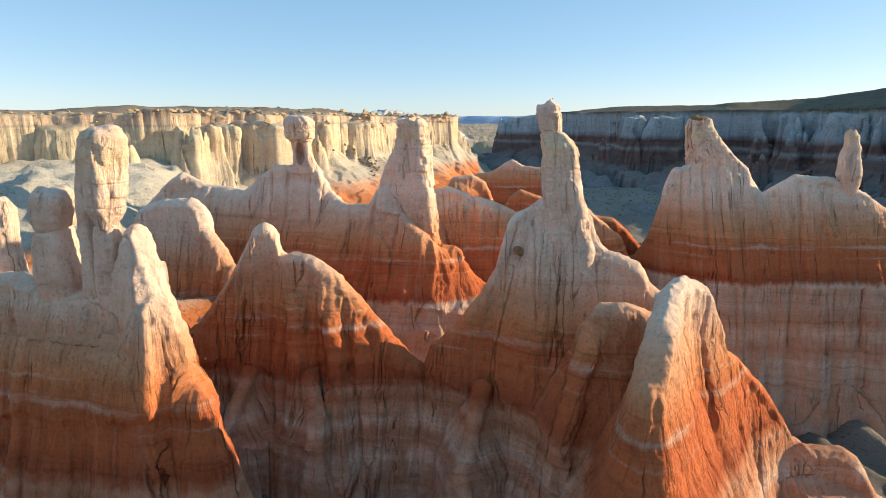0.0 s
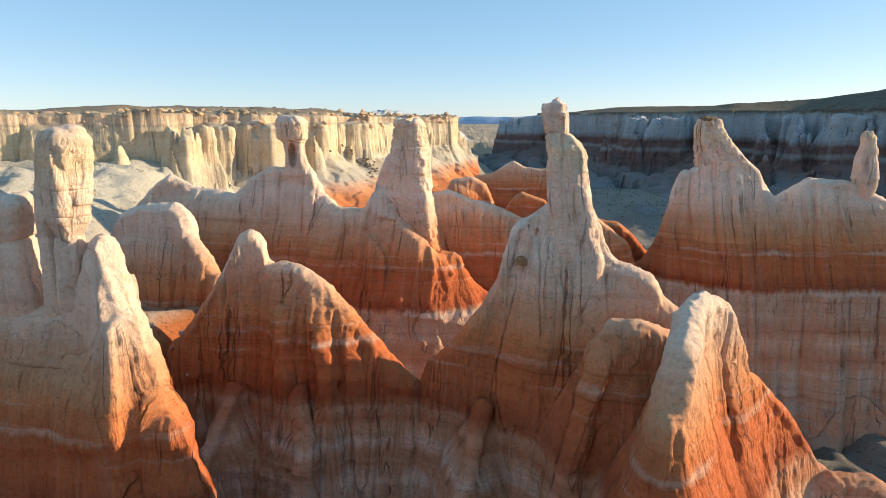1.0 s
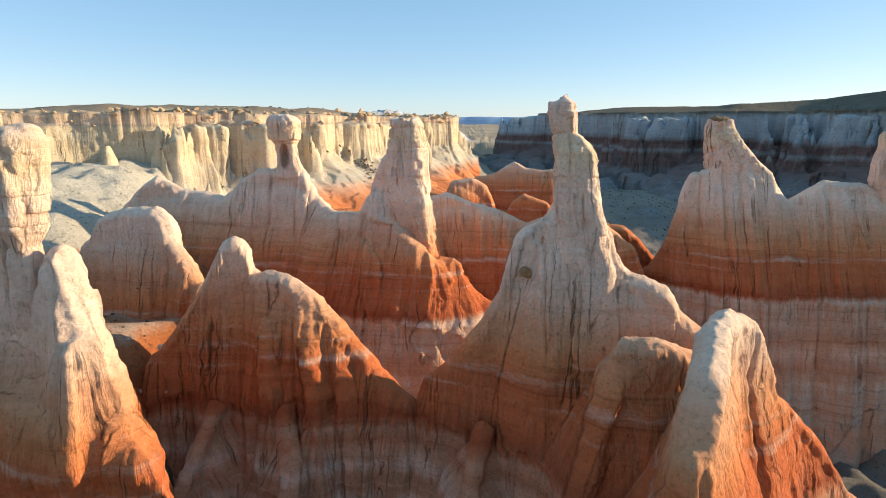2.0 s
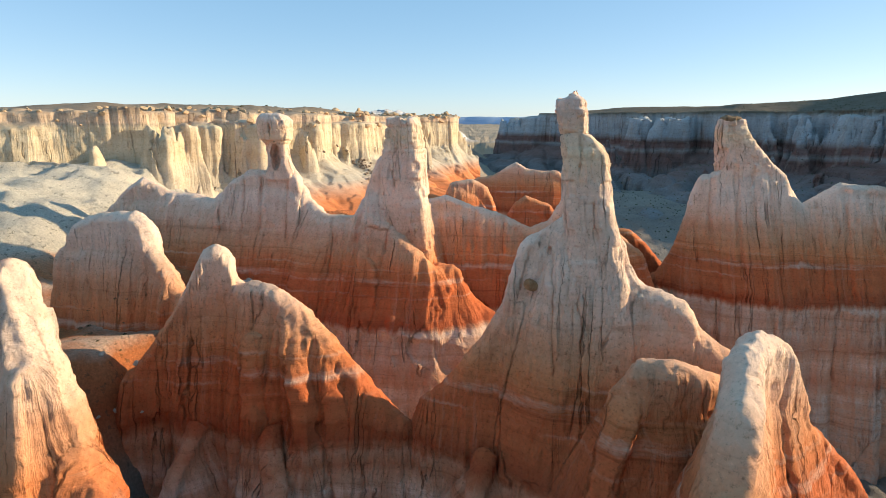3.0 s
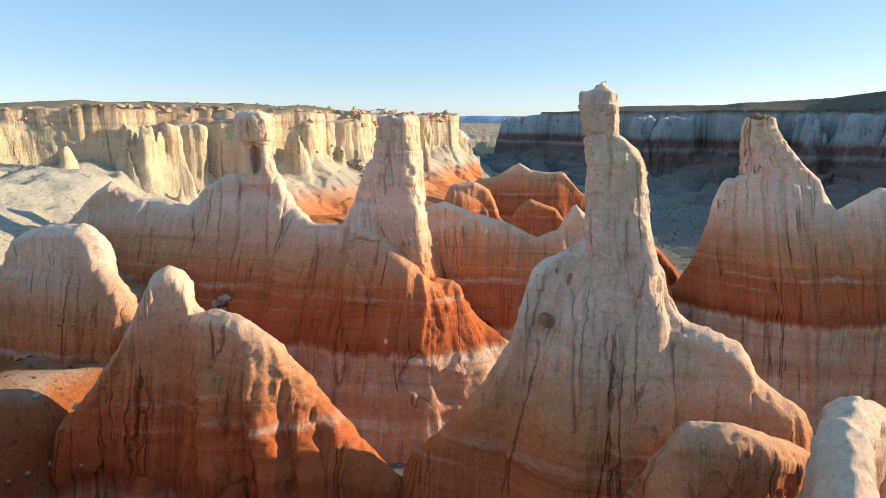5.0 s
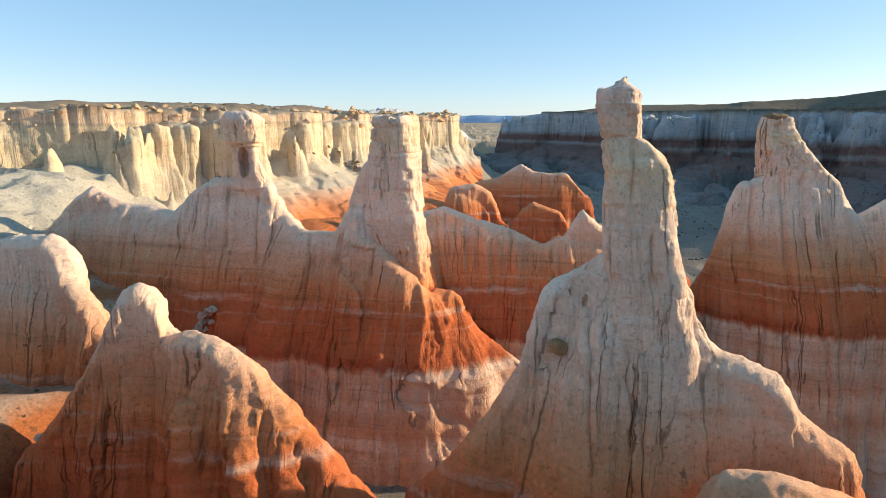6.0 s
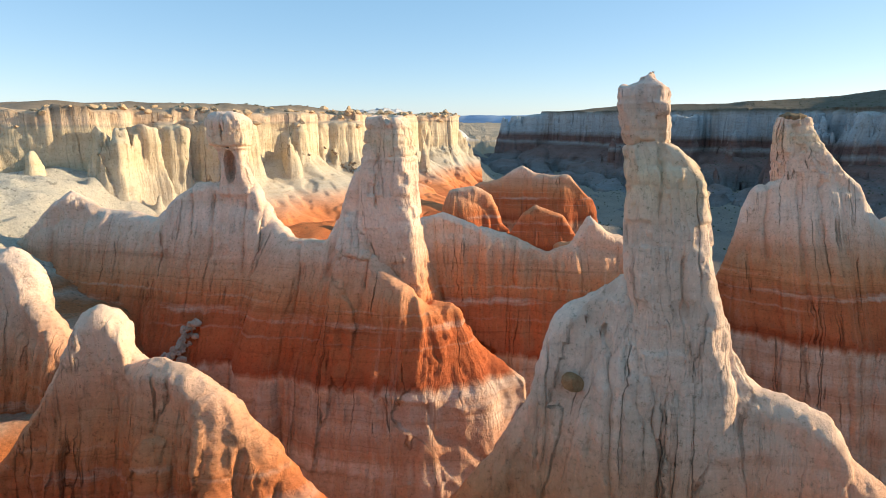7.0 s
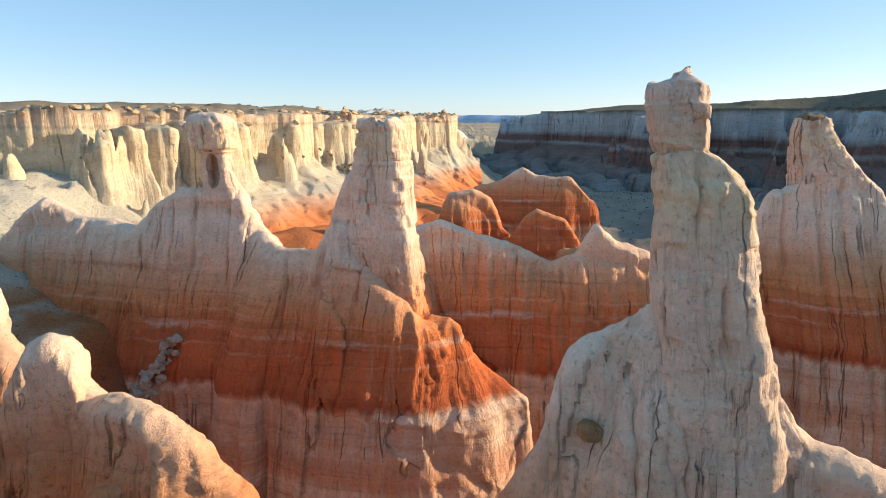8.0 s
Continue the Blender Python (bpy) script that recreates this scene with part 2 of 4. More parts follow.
brown_cap = strata_rock("dark_brown_caprock", 4.0, -4.0, [(-4, (0.30, 0.19, 0.11)), (4, (0.26, 0.165, 0.10))])


# ---- noise on arrays ----
def hashed(ix, iy, iz):
    h = ix.astype(np.uint32) * np.uint32(374761393) + iy.astype(np.uint32) * np.uint32(668265263) + iz.astype(np.uint32) * np.uint32(2147483647)
    h = (h ^ (h >> np.uint32(13))) * np.uint32(1274126177)
    h = (h ^ (h >> np.uint32(16))) * np.uint32(2246822519)
    return ((h ^ (h >> np.uint32(15))) & np.uint32(0xFFFFFF)).astype(np.float32) / np.float32(0xFFFFFF)


def value_noise(x, y, z):
    """Smooth noise in -1..1 on arrays of places."""
    fx, fy, fz = np.floor(x), np.floor(y), np.floor(z)
    ix, iy, iz = (fx.astype(np.int64) + 90001), (fy.astype(np.int64) + 70001), (fz.astype(np.int64) + 50001)
    u, v, w = x - fx, y - fy, z - fz
    u, v, w = (a * a * a * (a * (a * 6 - 15) + 10) for a in (u, v, w))
    out = 0.0
    for dx in (0, 1):
        for dy in (0, 1):
            for dz in (0, 1):
                out = out + hashed(ix + dx, iy + dy, iz + dz) * (u if dx else 1 - u) * (v if dy else 1 - v) * (w if dz else 1 - w)
    return out * 2 - 1


def fbm(x, y, z, octaves=3, gain=0.5):
    out, amp, total = 0.0, 1.0, 0.0
    for i in range(octaves):
        out = out + amp * value_noise(x * 2 ** i + 17.3 * i, y * 2 ** i - 9.1 * i, z * 2 ** i + 4.7 * i)
        total, amp = total + amp, amp * gain
    return out / total


def step(a, b, x):
    t = np.clip((x - a) / (b - a), 0, 1)
    return t * t * (3 - 2 * t)


# ---- rock from fields ----
FALL = 3.0       # lines of fall are told apart by where they cross a line this far from the crest


def column_distance(X, Y, P):
    """Plan distance of each column from a drawn-out crest line, the crest's height, width and softened height there, and its line of fall."""
    best = np.full(X.shape, 1e9)
    zc, kc, zs, nx, ny = (np.zeros(X.shape) for _ in range(5))
    for a, b in zip(P[:-1], P[1:]) if len(P) > 1 else [(P[0], P[0])]:
        d = b[:2] - a[:2]
        s = np.clip(((X - a[0]) * d[0] + (Y - a[1]) * d[1]) / max(d @ d, 1e-6), 0, 1)
        px, py = a[0] + s * d[0], a[1] + s * d[1]
        r = np.hypot(X - px, Y - py)
        m = r < best
        best[m], nx[m], ny[m] = r[m], px[m], py[m]
        for out, i in ((zc, 2), (kc, 3), (zs, 4)):
            out[m] = (a[i] + s * (b[i] - a[i]))[m]
    k = FALL / np.maximum(best, 0.05)
    return best, zc, kc, zs, nx + (X - nx) * k, ny + (Y - ny) * k


def polygon_distance(X, Y, rim):
    """Signed plan distance to a closed outline, negative inside."""
    P = np.array(rim, dtype=np.float64)
    best, inside = np.full_like(X, 1e9), np.zeros(X.shape, bool)
    for a, b in zip(P, np.roll(P, -1, 0)):
        d = b - a
        s = np.clip(((X - a[0]) * d[0] + (Y - a[1]) * d[1]) / (d @ d), 0, 1)
        best = np.minimum(best, np.hypot(X - a[0] - s * d[0], Y - a[1] - s * d[1]))
        cross = ((a[1] > Y) != (b[1] > Y)) & (X < (b[0] - a[0]) * (Y - a[1]) / (b[1] - a[1] + 1e-12) + a[0])
        inside ^= cross
    return np.where(inside, -best, best)


def surface_nets(V, origin, cell):
    """Quads on the zero level of a field that is negative inside."""
    S = V < 0
    nx, ny, nz = V.shape
    count = np.zeros((nx - 1, ny - 1, nz - 1), np.int8)
    for i in (0, 1):
        for j in (0, 1):
            for k in (0, 1):
                count += S[i:nx - 1 + i, j:ny - 1 + j, k:nz - 1 + k]
    cells = np.argwhere((count > 0) & (count < 8))
    idx = np.full(count.shape, -1, np.int32)
    idx[tuple(cells.T)] = np.arange(len(cells))
    acc, num = np.zeros((len(cells), 3)), np.zeros(len(cells))
    corners = [(i, j, k) for i in (0, 1) for j in (0, 1) for k in (0, 1)]
    val = {c: V[cells[:, 0] + c[0], cells[:, 1] + c[1], cells[:, 2] + c[2]].astype(np.float64) for c in corners}
    for a in corners:
        for axis in range(3):
            if a[axis] == 0:
                b = tuple(1 if n == axis else a[n] for n in range(3))
                va, vb = val[a], val[b]
                m = (va < 0) != (vb < 0)
                t = np.where(m, va / np.where(m, va - vb, 1), 0)
                p = np.tile(np.array(a, float), (len(cells), 1))
                p[:, axis] += t
                acc += p * m[:, None]
                num += m
    verts = (cells + acc / num[:, None]) * cell + np.array(origin)
    quads = []
    for axis in range(3):
        u, v = (axis + 1) % 3, (axis + 2) % 3
        lo = [slice(None)] * 3
        hi = [slice(None)] * 3
        lo[axis], hi[axis] = slice(0, -1), slice(1, None)
        A, B = S[tuple(lo)], S[tuple(hi)]
        e = np.argwhere(A != B)
        ok = (e[:, u] > 0) & (e[:, v] > 0) & (e[:, u] < V.shape[u] - 1) & (e[:, v] < V.shape[v] - 1)
        e = e[ok]
        flip = A[tuple(e.T)]
        q = []
        for du, dv in ((-1, -1), (0, -1), (0, 0), (-1, 0)):
            c = e.copy()
            c[:, u] += du
            c[:, v] += dv
            q.append(idx[tuple(c.T)])
        q = np.stack(q, 1)
        quads.append(np.where(flip[:, None], q, q[:, ::-1]))
    return verts, np.concatenate(quads)


def normals_of(verts, quads):
    a = verts[quads[:, 2]] - verts[quads[:, 0]]
    b = verts[quads[:, 3]] - verts[quads[:, 1]]
    n = np.cross(a, b)
    out = np.stack([sum(np.bincount(quads[:, i], n[:, c], len(verts)) for i in range(4)) for c in range(3)], 1)
    return out / np.maximum(np.linalg.norm(out, axis=1), 1e-9)[:, None]


def mesh_object(name, verts, quads, nor, flow, material):
    """A mesh from arrays, with the lines of fall for its material; nor and flow may be None."""
    me = bpy.data.meshes.new(name)
    n = quads.shape[1]
    me.vertices.add(len(verts))
    me.vertices.foreach_set("co", np.ascontiguousarray(verts, dtype=np.float32).ravel())
    me.loops.add(len(quads) * n)
    me.loops.foreach_set("vertex_index", quads.astype(np.int32).ravel())
    me.polygons.add(len(quads))
    me.polygons.foreach_set("loop_start", np.arange(0, len(quads) * n, n, dtype=np.int32))
    me.polygons.foreach_set("use_smooth", np.full(len(quads), True))
    if flow is not None:
        way = np.stack([flow[:, 0], flow[:, 1], verts[:, 2]], 1)
        me.attributes.new("flow", "FLOAT_VECTOR", "POINT").data.foreach_set("vector", np.ascontiguousarray(way, dtype=np.float32).ravel())
        me.attributes.new("rilled", "FLOAT", "POINT").data.foreach_set("value", np.ascontiguousarray(flow[:, 2], dtype=np.float32))
    me.update(calc_edges=True)
    me.validate()
    if nor is not None:
        me.normals_split_custom_set_from_vertices(nor)
    me.materials.append(material)
    return new(name, me)


def creased(x, y, z, octaves=2, gain=0.5):
    """Rounded ribs parted by sharp creases, about -0.5 to 0.5."""
    return np.clip(np.abs(fbm(x, y, z, octaves, gain)) * 3.0, 0, 1.15) - 0.55


def roughen(verts, quads, flow, lump=0.4, flute=1.15, bed=0.16, grit=0.24, crack=0.35, block=0.0, scale=1.0, rounds=2):
    """Weather a rock skin: lumps, ribs and rills down the lines of fall, ledges of harder beds, cracks, grit."""
    u, v, rilled = flow[:, 0] / scale, flow[:, 1] / scale, flow[:, 2]
    for _ in range(rounds):
        n = normals_of(verts, quads)
        x, y, z = (verts / scale).T
        steep = np.clip(1 - n[:, 2] ** 2, 0, 1) ** 0.5 * step(0.98, 0.6, n[:, 2]) * rilled
        d = lump * fbm(x * 0.13, y * 0.13, z * 0.10, 2)
        wx = 0.45 * value_noise(x * 0.3, y * 0.3, z * 0.22)
        rib = 0.62 * creased((u + wx) * 0.20, (v - wx) * 0.20, z * 0.012) + 0.36 * creased((u + wx) * 0.52 + 3, v * 0.52, z * 0.02) + 0.30 * creased((u + wx) * 1.2 + 7, v * 1.2, z * 0.04) + 0.12 * creased(u * 2.6 + 1, v * 2.6, z * 0.15)
        some = 0.6 + 0.4 * value_noise(x * 0.09 + 4, y * 0.09, z * 0.06)
        d += flute * steep * rib * some
        thin = np.abs(fbm((u + 0.6 * wx) * 0.17 + 9, v * 0.17, z * 0.014 + 3, 2, 0.5))
        d -= crack * steep * np.exp(-(thin / 0.028) ** 2) * step(-0.2, 0.3, value_noise(x * 0.07, y * 0.07, z * 0.05))
        b = fbm(x * 0.03, y * 0.03, z * 0.55 + 0.4 * value_noise(x * 0.1, y * 0.1, z * 0.1), 3, 0.65)
        d += bed * steep * b * (0.6 + value_noise(x * 0.08, y * 0.08, z * 0.08))
        d += grit * fbm(x * 1.1, y * 1.1, z * 0.9, 3, 0.6)
        if block:
            q = 0.6 * fbm(x * 0.5, y * 0.5, z * 0.5, 2)
            d += block * steep ** 4 * (hashed(np.floor((x + q) * 0.75).astype(np.int64) + 500, np.floor((y - q) * 0.75).astype(np.int64) + 500, np.floor((z + 0.5 * q) * 0.55).astype(np.int64) + 500) - 0.5)
        verts = verts + n * (d * scale / rounds)[:, None]
    return verts


LEDGE = -41.6    # foot of the red beds: the paler rock under it stands almost upright


CAP = [(-6.0, -6.0), (0, 0), (0.4, 0.9), (1.5, 1.8), (4, 3.2), (10, 6.5), (30, 20)]     # rounding of a crest


def drawn_out(crest, soft):
    """A crest line at even steps, with its height, its softened height and its width."""
    P = np.array([(*p, 1.0)[:4] if len(p) == 3 else p for p in crest], dtype=np.float64)
    if len(P) == 1:
        return np.array([(*P[0], P[0, 2])])
    s = np.concatenate([[0], np.cumsum(np.hypot(*np.diff(P[:, :2], axis=0).T))])
    u = np.linspace(0, s[-1], max(int(s[-1] / 0.8), 4))
    D = np.stack([np.interp(u, s, P[:, i]) for i in range(4)], 1)
    w = np.exp(-0.5 * ((u[:, None] - u[None, :]) / soft) ** 2)
    # slope kept at the ends by mirroring about the end points
    lo = np.exp(-0.5 * ((u[:, None] + u[None, :]) / soft) ** 2)
    hi = np.exp(-0.5 * ((2 * u[-1] - u[:, None] - u[None, :]) / soft) ** 2)
    z = D[:, 2]
    sm = (w @ z + lo @ (2 * z[0] - z) + hi @ (2 * z[-1] - z)) / (w + lo + hi).sum(1)
    return np.concatenate([D, sm[:, None]], 1)


def rock_body(name, ridges, cell, floor, material, label, category="rock", group="", blend=1.5, warp=0.35, pits=(), ledge=LEDGE, runnel=1.0, seed=0.0, soft=9.0, thin=1.7, foot="", cuts=(), **rough):
    """One rock mass: crest lines with their side profiles, run together, weathered. pits: hollows (x, y, z, radius).
    The faces follow the softened crest, so that a higher stretch of crest stands as a thin wall on a common face."""
    lo, hi = np.array([1e9] * 2), np.array([-1e9] * 2)
    ztop = -1e9
    for crest, prof in ridges:
        c = np.array([p[:3] for p in crest], float)
        kmax = max((p[3] if len(p) > 3 else 1) for p in crest)
        reach = kmax * max(np.interp(c[:, 2] - max(floor, ledge), [h for h, w in prof], [w for h, w in prof])) + 0.2 * max(0, ledge - floor) + 3
        lo, hi = np.minimum(lo, c[:, :2].min(0) - reach), np.maximum(hi, c[:, :2].max(0) + reach)
        ztop = max(ztop, c[:, 2].max())
    gx, gy = np.arange(lo[0], hi[0], cell), np.arange(lo[1], hi[1], cell)
    gz = np.arange(floor, ztop + 3, cell)
    X, Y = np.meshgrid(gx, gy, indexing="ij")
    Xw = X + warp * fbm(X * 0.11, Y * 0.11, np.full_like(X, 3.3), 3)
    Yw = Y + warp * fbm(X * 0.11 + 40, Y * 0.11, np.full_like(X, 8.3), 3)
    brim = (ledge + 4.0 * fbm(X * 0.06, Y * 0.06, np.full_like(X, 2.2 + seed), 3))[:, :, None]
    under = np.clip(brim - gz[None, None, :], 0, None)
    spread = 0.22 * under - 0.45 * step(0.0, 1.4, under)
    level = np.maximum(gz[None, None, :], brim)
    V = None
    for crest, prof in ridges:
        D = drawn_out(crest, soft)
        d, zc, kc, zs, u, v = column_distance(Xw, Yw, D)
        # buttresses and gullies along the lines of fall, deeper towards the foot
        w = 1.2 * fbm(X * 0.05, Y * 0.05, X * 0 + 2, 2)
        n1 = np.abs(fbm((u + w) * 0.13 + 5 + seed, v * 0.13, X * 0 + 1.7, 2))
        n2 = np.abs(fbm((u + w) * 0.34 + 5 + seed, v * 0.34, X * 0 + 6.7, 2))
        gully = (runnel * (1.1 * np.clip(1 - n1 * 3.4, -0.5, 1) + 0.42 * np.clip(1 - n2 * 3.2, -0.4, 1))).astype(np.float32)
        h = zc[:, :, None] - level
        cap = np.interp(h, [p[0] for p in CAP], [p[1] for p in CAP])
        side = np.interp(zs[:, :, None] - level, [p[0] for p in prof], [p[1] for p in prof])
        wide = np.minimum(cap, np.maximum(side, thin))
        deep = np.interp(h, (1.0, 14.0, 24.0), (0.05, 0.7, 1.0)).astype(np.float32)
        f = (d[:, :, None] - wide * kc[:, :, None] - spread).astype(np.float32) + deep * gully[:, :, None] * (1 + 0.16 * under).astype(np.float32)
        if V is None:
            V = f
        else:
            m = np.clip(0.5 + 0.5 * (V - f) / blend, 0, 1)
            V = V * (1 - m) + f * m - blend * m * (1 - m)
    for x0, run, z_lo, z_hi, depth in cuts:      # long upright cracks
        off = X[:, :, None] - x0 - run * (gz - z_hi)[None, None, :] - (0.5 * fbm(X * 0.0 + x0, Y * 0.0, X * 0.0, 1))[:, :, None]
        off = off - 0.12 * np.interp(gz, np.linspace(floor, ztop, 40), np.random.RandomState(int(abs(x0) * 10)).randn(40))[None, None, :]
        V = V + (depth * np.exp(-(off / (0.75 * cell)) ** 2) * (step(z_lo - 1, z_lo + 1, gz) * step(z_hi + 0.6, z_hi - 0.6, gz))[None, None, :]).astype(np.float32)
    for px, py, pz, pr in pits:
        hole = np.sqrt((X - px)[:, :, None] ** 2 + (Y - py)[:, :, None] ** 2 + (gz - pz)[None, None, :] ** 2) - pr
        V = np.maximum(V, -hole)
    verts, quads = surface_nets(V, (lo[0], lo[1], floor), cell)
    flow, least = np.zeros((len(verts), 3)), np.full(len(verts), 1e9)
    for crest, prof in ridges:
        d, zc, kc, zs, u, v = column_distance(verts[:, 0], verts[:, 1], drawn_out(crest, soft))
        f = d - kc * np.interp(zs - verts[:, 2], [p[0] for p in prof], [p[1] for p in prof])
        m = f < least
        least[m], flow[m, 0], flow[m, 1], flow[m, 2] = f[m], u[m], v[m], step(0.2, 2.4, d[m])
    verts = roughen(verts, quads, flow, **rough)
    nor = normals_of(verts, quads)
    mid = verts[quads][:, :, 2].mean(1)
    low, high = mid < ledge - 0.5, mid > CREST
    if low.sum() < 300 or not foot:
        low[:] = False
    if high.sum() < 300 or (~high & ~low).sum() < 300:
        high[:] = False
    ob = tagged(mesh_object(name, *only(verts, quads, nor, flow, ~low & ~high), material), label, category, group)
    for part_name, text, keep in (("crest", "pale cream crest", high), ("lower_cliff", foot, low)):
        if keep.any():
            tagged(mesh_object(part_name, *only(verts, quads, nor, flow, keep), material), text).parent = ob
    return ob


CREST = -24.0    # height at which the red beds give way to the cream


def only(verts, quads, nor, flow, keep):
    q = quads[keep]
    used, inv = np.unique(q, return_inverse=True)
    return verts[used], inv.reshape(q.shape), nor[used], flow[used]


def rock_column(name, rows, cell, material, parent, label="", square=3.0, deep=1.0, turn=0.0, pits=(), joints=(), cuts=(), rough_top=0.5, **rough):
    """A standing block or column under a rock: rows of height, plan centre and half width, from the top down."""
    R = np.array(rows, float)[::-1]
    m = R[:, 3].max() * max(1, deep) + 1.0
    gx = np.arange(R[:, 1].min() - m, R[:, 1].max() + m, cell)
    gy = np.arange(R[:, 2].min() - m, R[:, 2].max() + m, cell)
    gz = np.arange(R[0, 0] - 0.6, R[-1, 0] + 1.2, cell)
    X, Y, Z = np.meshgrid(gx, gy, gz, indexing="ij")
    cx, cy, r = (np.interp(gz, R[:, 0], R[:, i]) for i in (1, 2, 3))
    c, s = math.cos(radians(turn)), math.sin(radians(turn))
    u, v = (X - cx) * c + (Y - cy) * s, ((Y - cy) * c - (X - cx) * s) / deep
    d = (np.abs(u) ** square + np.abs(v) ** square) ** (1 / square) - r
    top = Z - R[-1, 0] + rough_top * fbm(X * 0.7, Y * 0.7, X * 0, 2)
    k = 0.5
    e = np.clip(0.5 + 0.5 * (top - d) / k, 0, 1)
    V = d * (1 - e) + top * e + k * e * (1 - e)
    V = np.maximum(V, R[0, 0] - Z)
    for px, py, pz, rx, ry, rz in pits:
        hole = (np.sqrt(((X - px) / rx) ** 2 + ((Y - py) / ry) ** 2 + ((Z - pz) / rz) ** 2) - 1) * min(rx, ry, rz)
        V = np.maximum(V, -hole)
    wav = 0.25 * fbm(X * 0.35, Y * 0.35, Z * 0.35, 2)
    for zj, depth in joints:        # bedding joints
        V = V + depth * np.exp(-((Z - zj - wav) / 0.13) ** 2)
    for x0, run, z_lo, z_hi, depth in cuts:      # upright joints on the face
        V = V + depth * np.exp(-((X - x0 - run * (Z - z_hi) - wav) / 0.14) ** 2) * step(z_lo - 0.6, z_lo + 0.6, Z) * step(z_hi + 0.6, z_hi - 0.6, Z)
    verts, quads = surface_nets(V.astype(np.float32), (gx[0], gy[0], gz[0]), cell)
    out = verts[:, :2] - np.stack([np.interp(verts[:, 2], R[:, 0], R[:, i]) for i in (1, 2)], 1)
    flow = R[:, 1:3].mean(0) + out / np.maximum(np.hypot(*out.T), 0.05)[:, None] * R[:, 3].mean()
    flow = np.concatenate([flow, np.ones((len(verts), 1))], 1)
    verts = roughen(verts, quads, flow, **{"lump": 0.25, "flute": 0.3, "bed": 0.2, "grit": 0.10, "crack": 0.25, "block": 0.22, **rough})
    ob = mesh_object(name, verts, quads, None, flow, material)
    ob.parent = parent
    return tagged(ob, label)


# ---- the ground, one sheet to the horizon ----
# Last four points: an unseen wall added to bounce sunlight onto the fins.
LEFT_RIM = [(-175, 140), (-150, 174), (-146, 186), (-128, 199), (-91, 207), (-85, 223), (-99, 230), (-98, 242), (-70, 249), (-65, 266), (-72, 271), (-50, 283), (-45, 302), (-52, 307), (-33, 319), (-28, 341), (-36, 345), (-14, 357), (-8, 382), (-14, 386), (8, 400), (17, 432), (4, 520), (-120, 760), (-900, 1000), (-1400, 300), (-1400, -600), (-260, -600), (-230, -200), (-215, 20)]
# From (580, 300) south the rim is unseen, added to shade the right side.
RIGHT_RIM = [(165, 1080), (262, 930), (330, 880), (370, 815), (440, 800), (460, 700), (480, 600), (500, 540), (540, 470), (580, 300), (620, 0), (1400, -100), (1800, 900), (900, 1500), (300, 1300)]


def ground_height(x, y):
    floor = -64 - 22 * step(25, 90, x) + 4 * fbm(x * 0.02, y * 0.02, x * 0, 3)
    gullies = np.abs(fbm(x * 0.03, y * 0.03, x * 0 + 4, 4, 0.6))
    floor = floor + 9 * gullies * step(20, 70, np.abs(x - 5) + np.abs(y - 60) * 0.4)
    # gullied slopes at the foot of the castle fin
    floor = floor + 7 * step(100, 150, y) * step(190, 170, y) * step(52, 78, x) * step(260, 200, x) * np.clip(1.1 - 2.6 * np.abs(fbm(x * 0.05, y * 0.02, x * 0 + 11, 3, 0.55)), 0.15, 1)
    # the shelf west of the fins, with its bench, its white hills and the red slope in front
    west = -42 + 10 * step(103, 114, y)
    shelf = step(west + 7, west - 7, x) * step(55, 62, y)
    edge = 99 + 3 * fbm(x * 0.1, y * 0.1, x * 0 + 9, 2)
    rills = np.abs(fbm(x * 0.06, y * 0.06, x * 0 + 14, 3, 0.6))
    bench = -33.6 + (17 - 9 * rills) * step(-62, -98, x) * step(112, 160, y) + 3 * step(-70, -110, x) - 2 * step(112, 128, y) * step(-70, -40, x) - 22 * step(-58, -40, x) * step(112, 124, y) * step(175, 150, y) + 1.8 * fbm(x * 0.07, y * 0.07, x * 0 + 2, 3) - 2.5 * rills
    bench = bench - 0.55 * np.clip(edge - y, 0, 40) - 1.5 * step(0, 2, edge - y)
    floor = floor + (bench - floor) * shelf
    mid = step(150, 200, y) * step(60, 0, x) * (1 - shelf)
    floor = floor + mid * 22
    sd = polygon_distance(x, y, LEFT_RIM)
    floor = floor + (-(floor) - 4.0) * step(-14, -40, sd)
    sr = polygon_distance(x, y, RIGHT_RIM)
    floor = floor + (-(floor) + 14) * step(-60, -110, sr)
    # Unseen plateau behind the camera, added as fill for rock that faces it.
    back = step(-15, -70, y + 10 * fbm(x * 0.02, y * 0.02, x * 0 + 5, 2))
    floor = floor + (-(floor) - 5) * back
    bad = step(900, 1250, y) * step(2600, 1700, y)
    floor = floor + bad * step(0, 60, sd) * step(-20, 60, sr) * 52 * np.clip(0.6 - 1.7 * np.abs(fbm(x * 0.004, y * 0.004, x * 0 + 7, 4, 0.55)), 0, 1)
    floor = floor + 36 * step(2600, 4900, y) * step(0, 60, sd) * step(0, 60, sr)
    return floor + 0.5 * fbm(x * 0.15, y * 0.15, x * 0 + 1, 3) * step(900, 300, y)


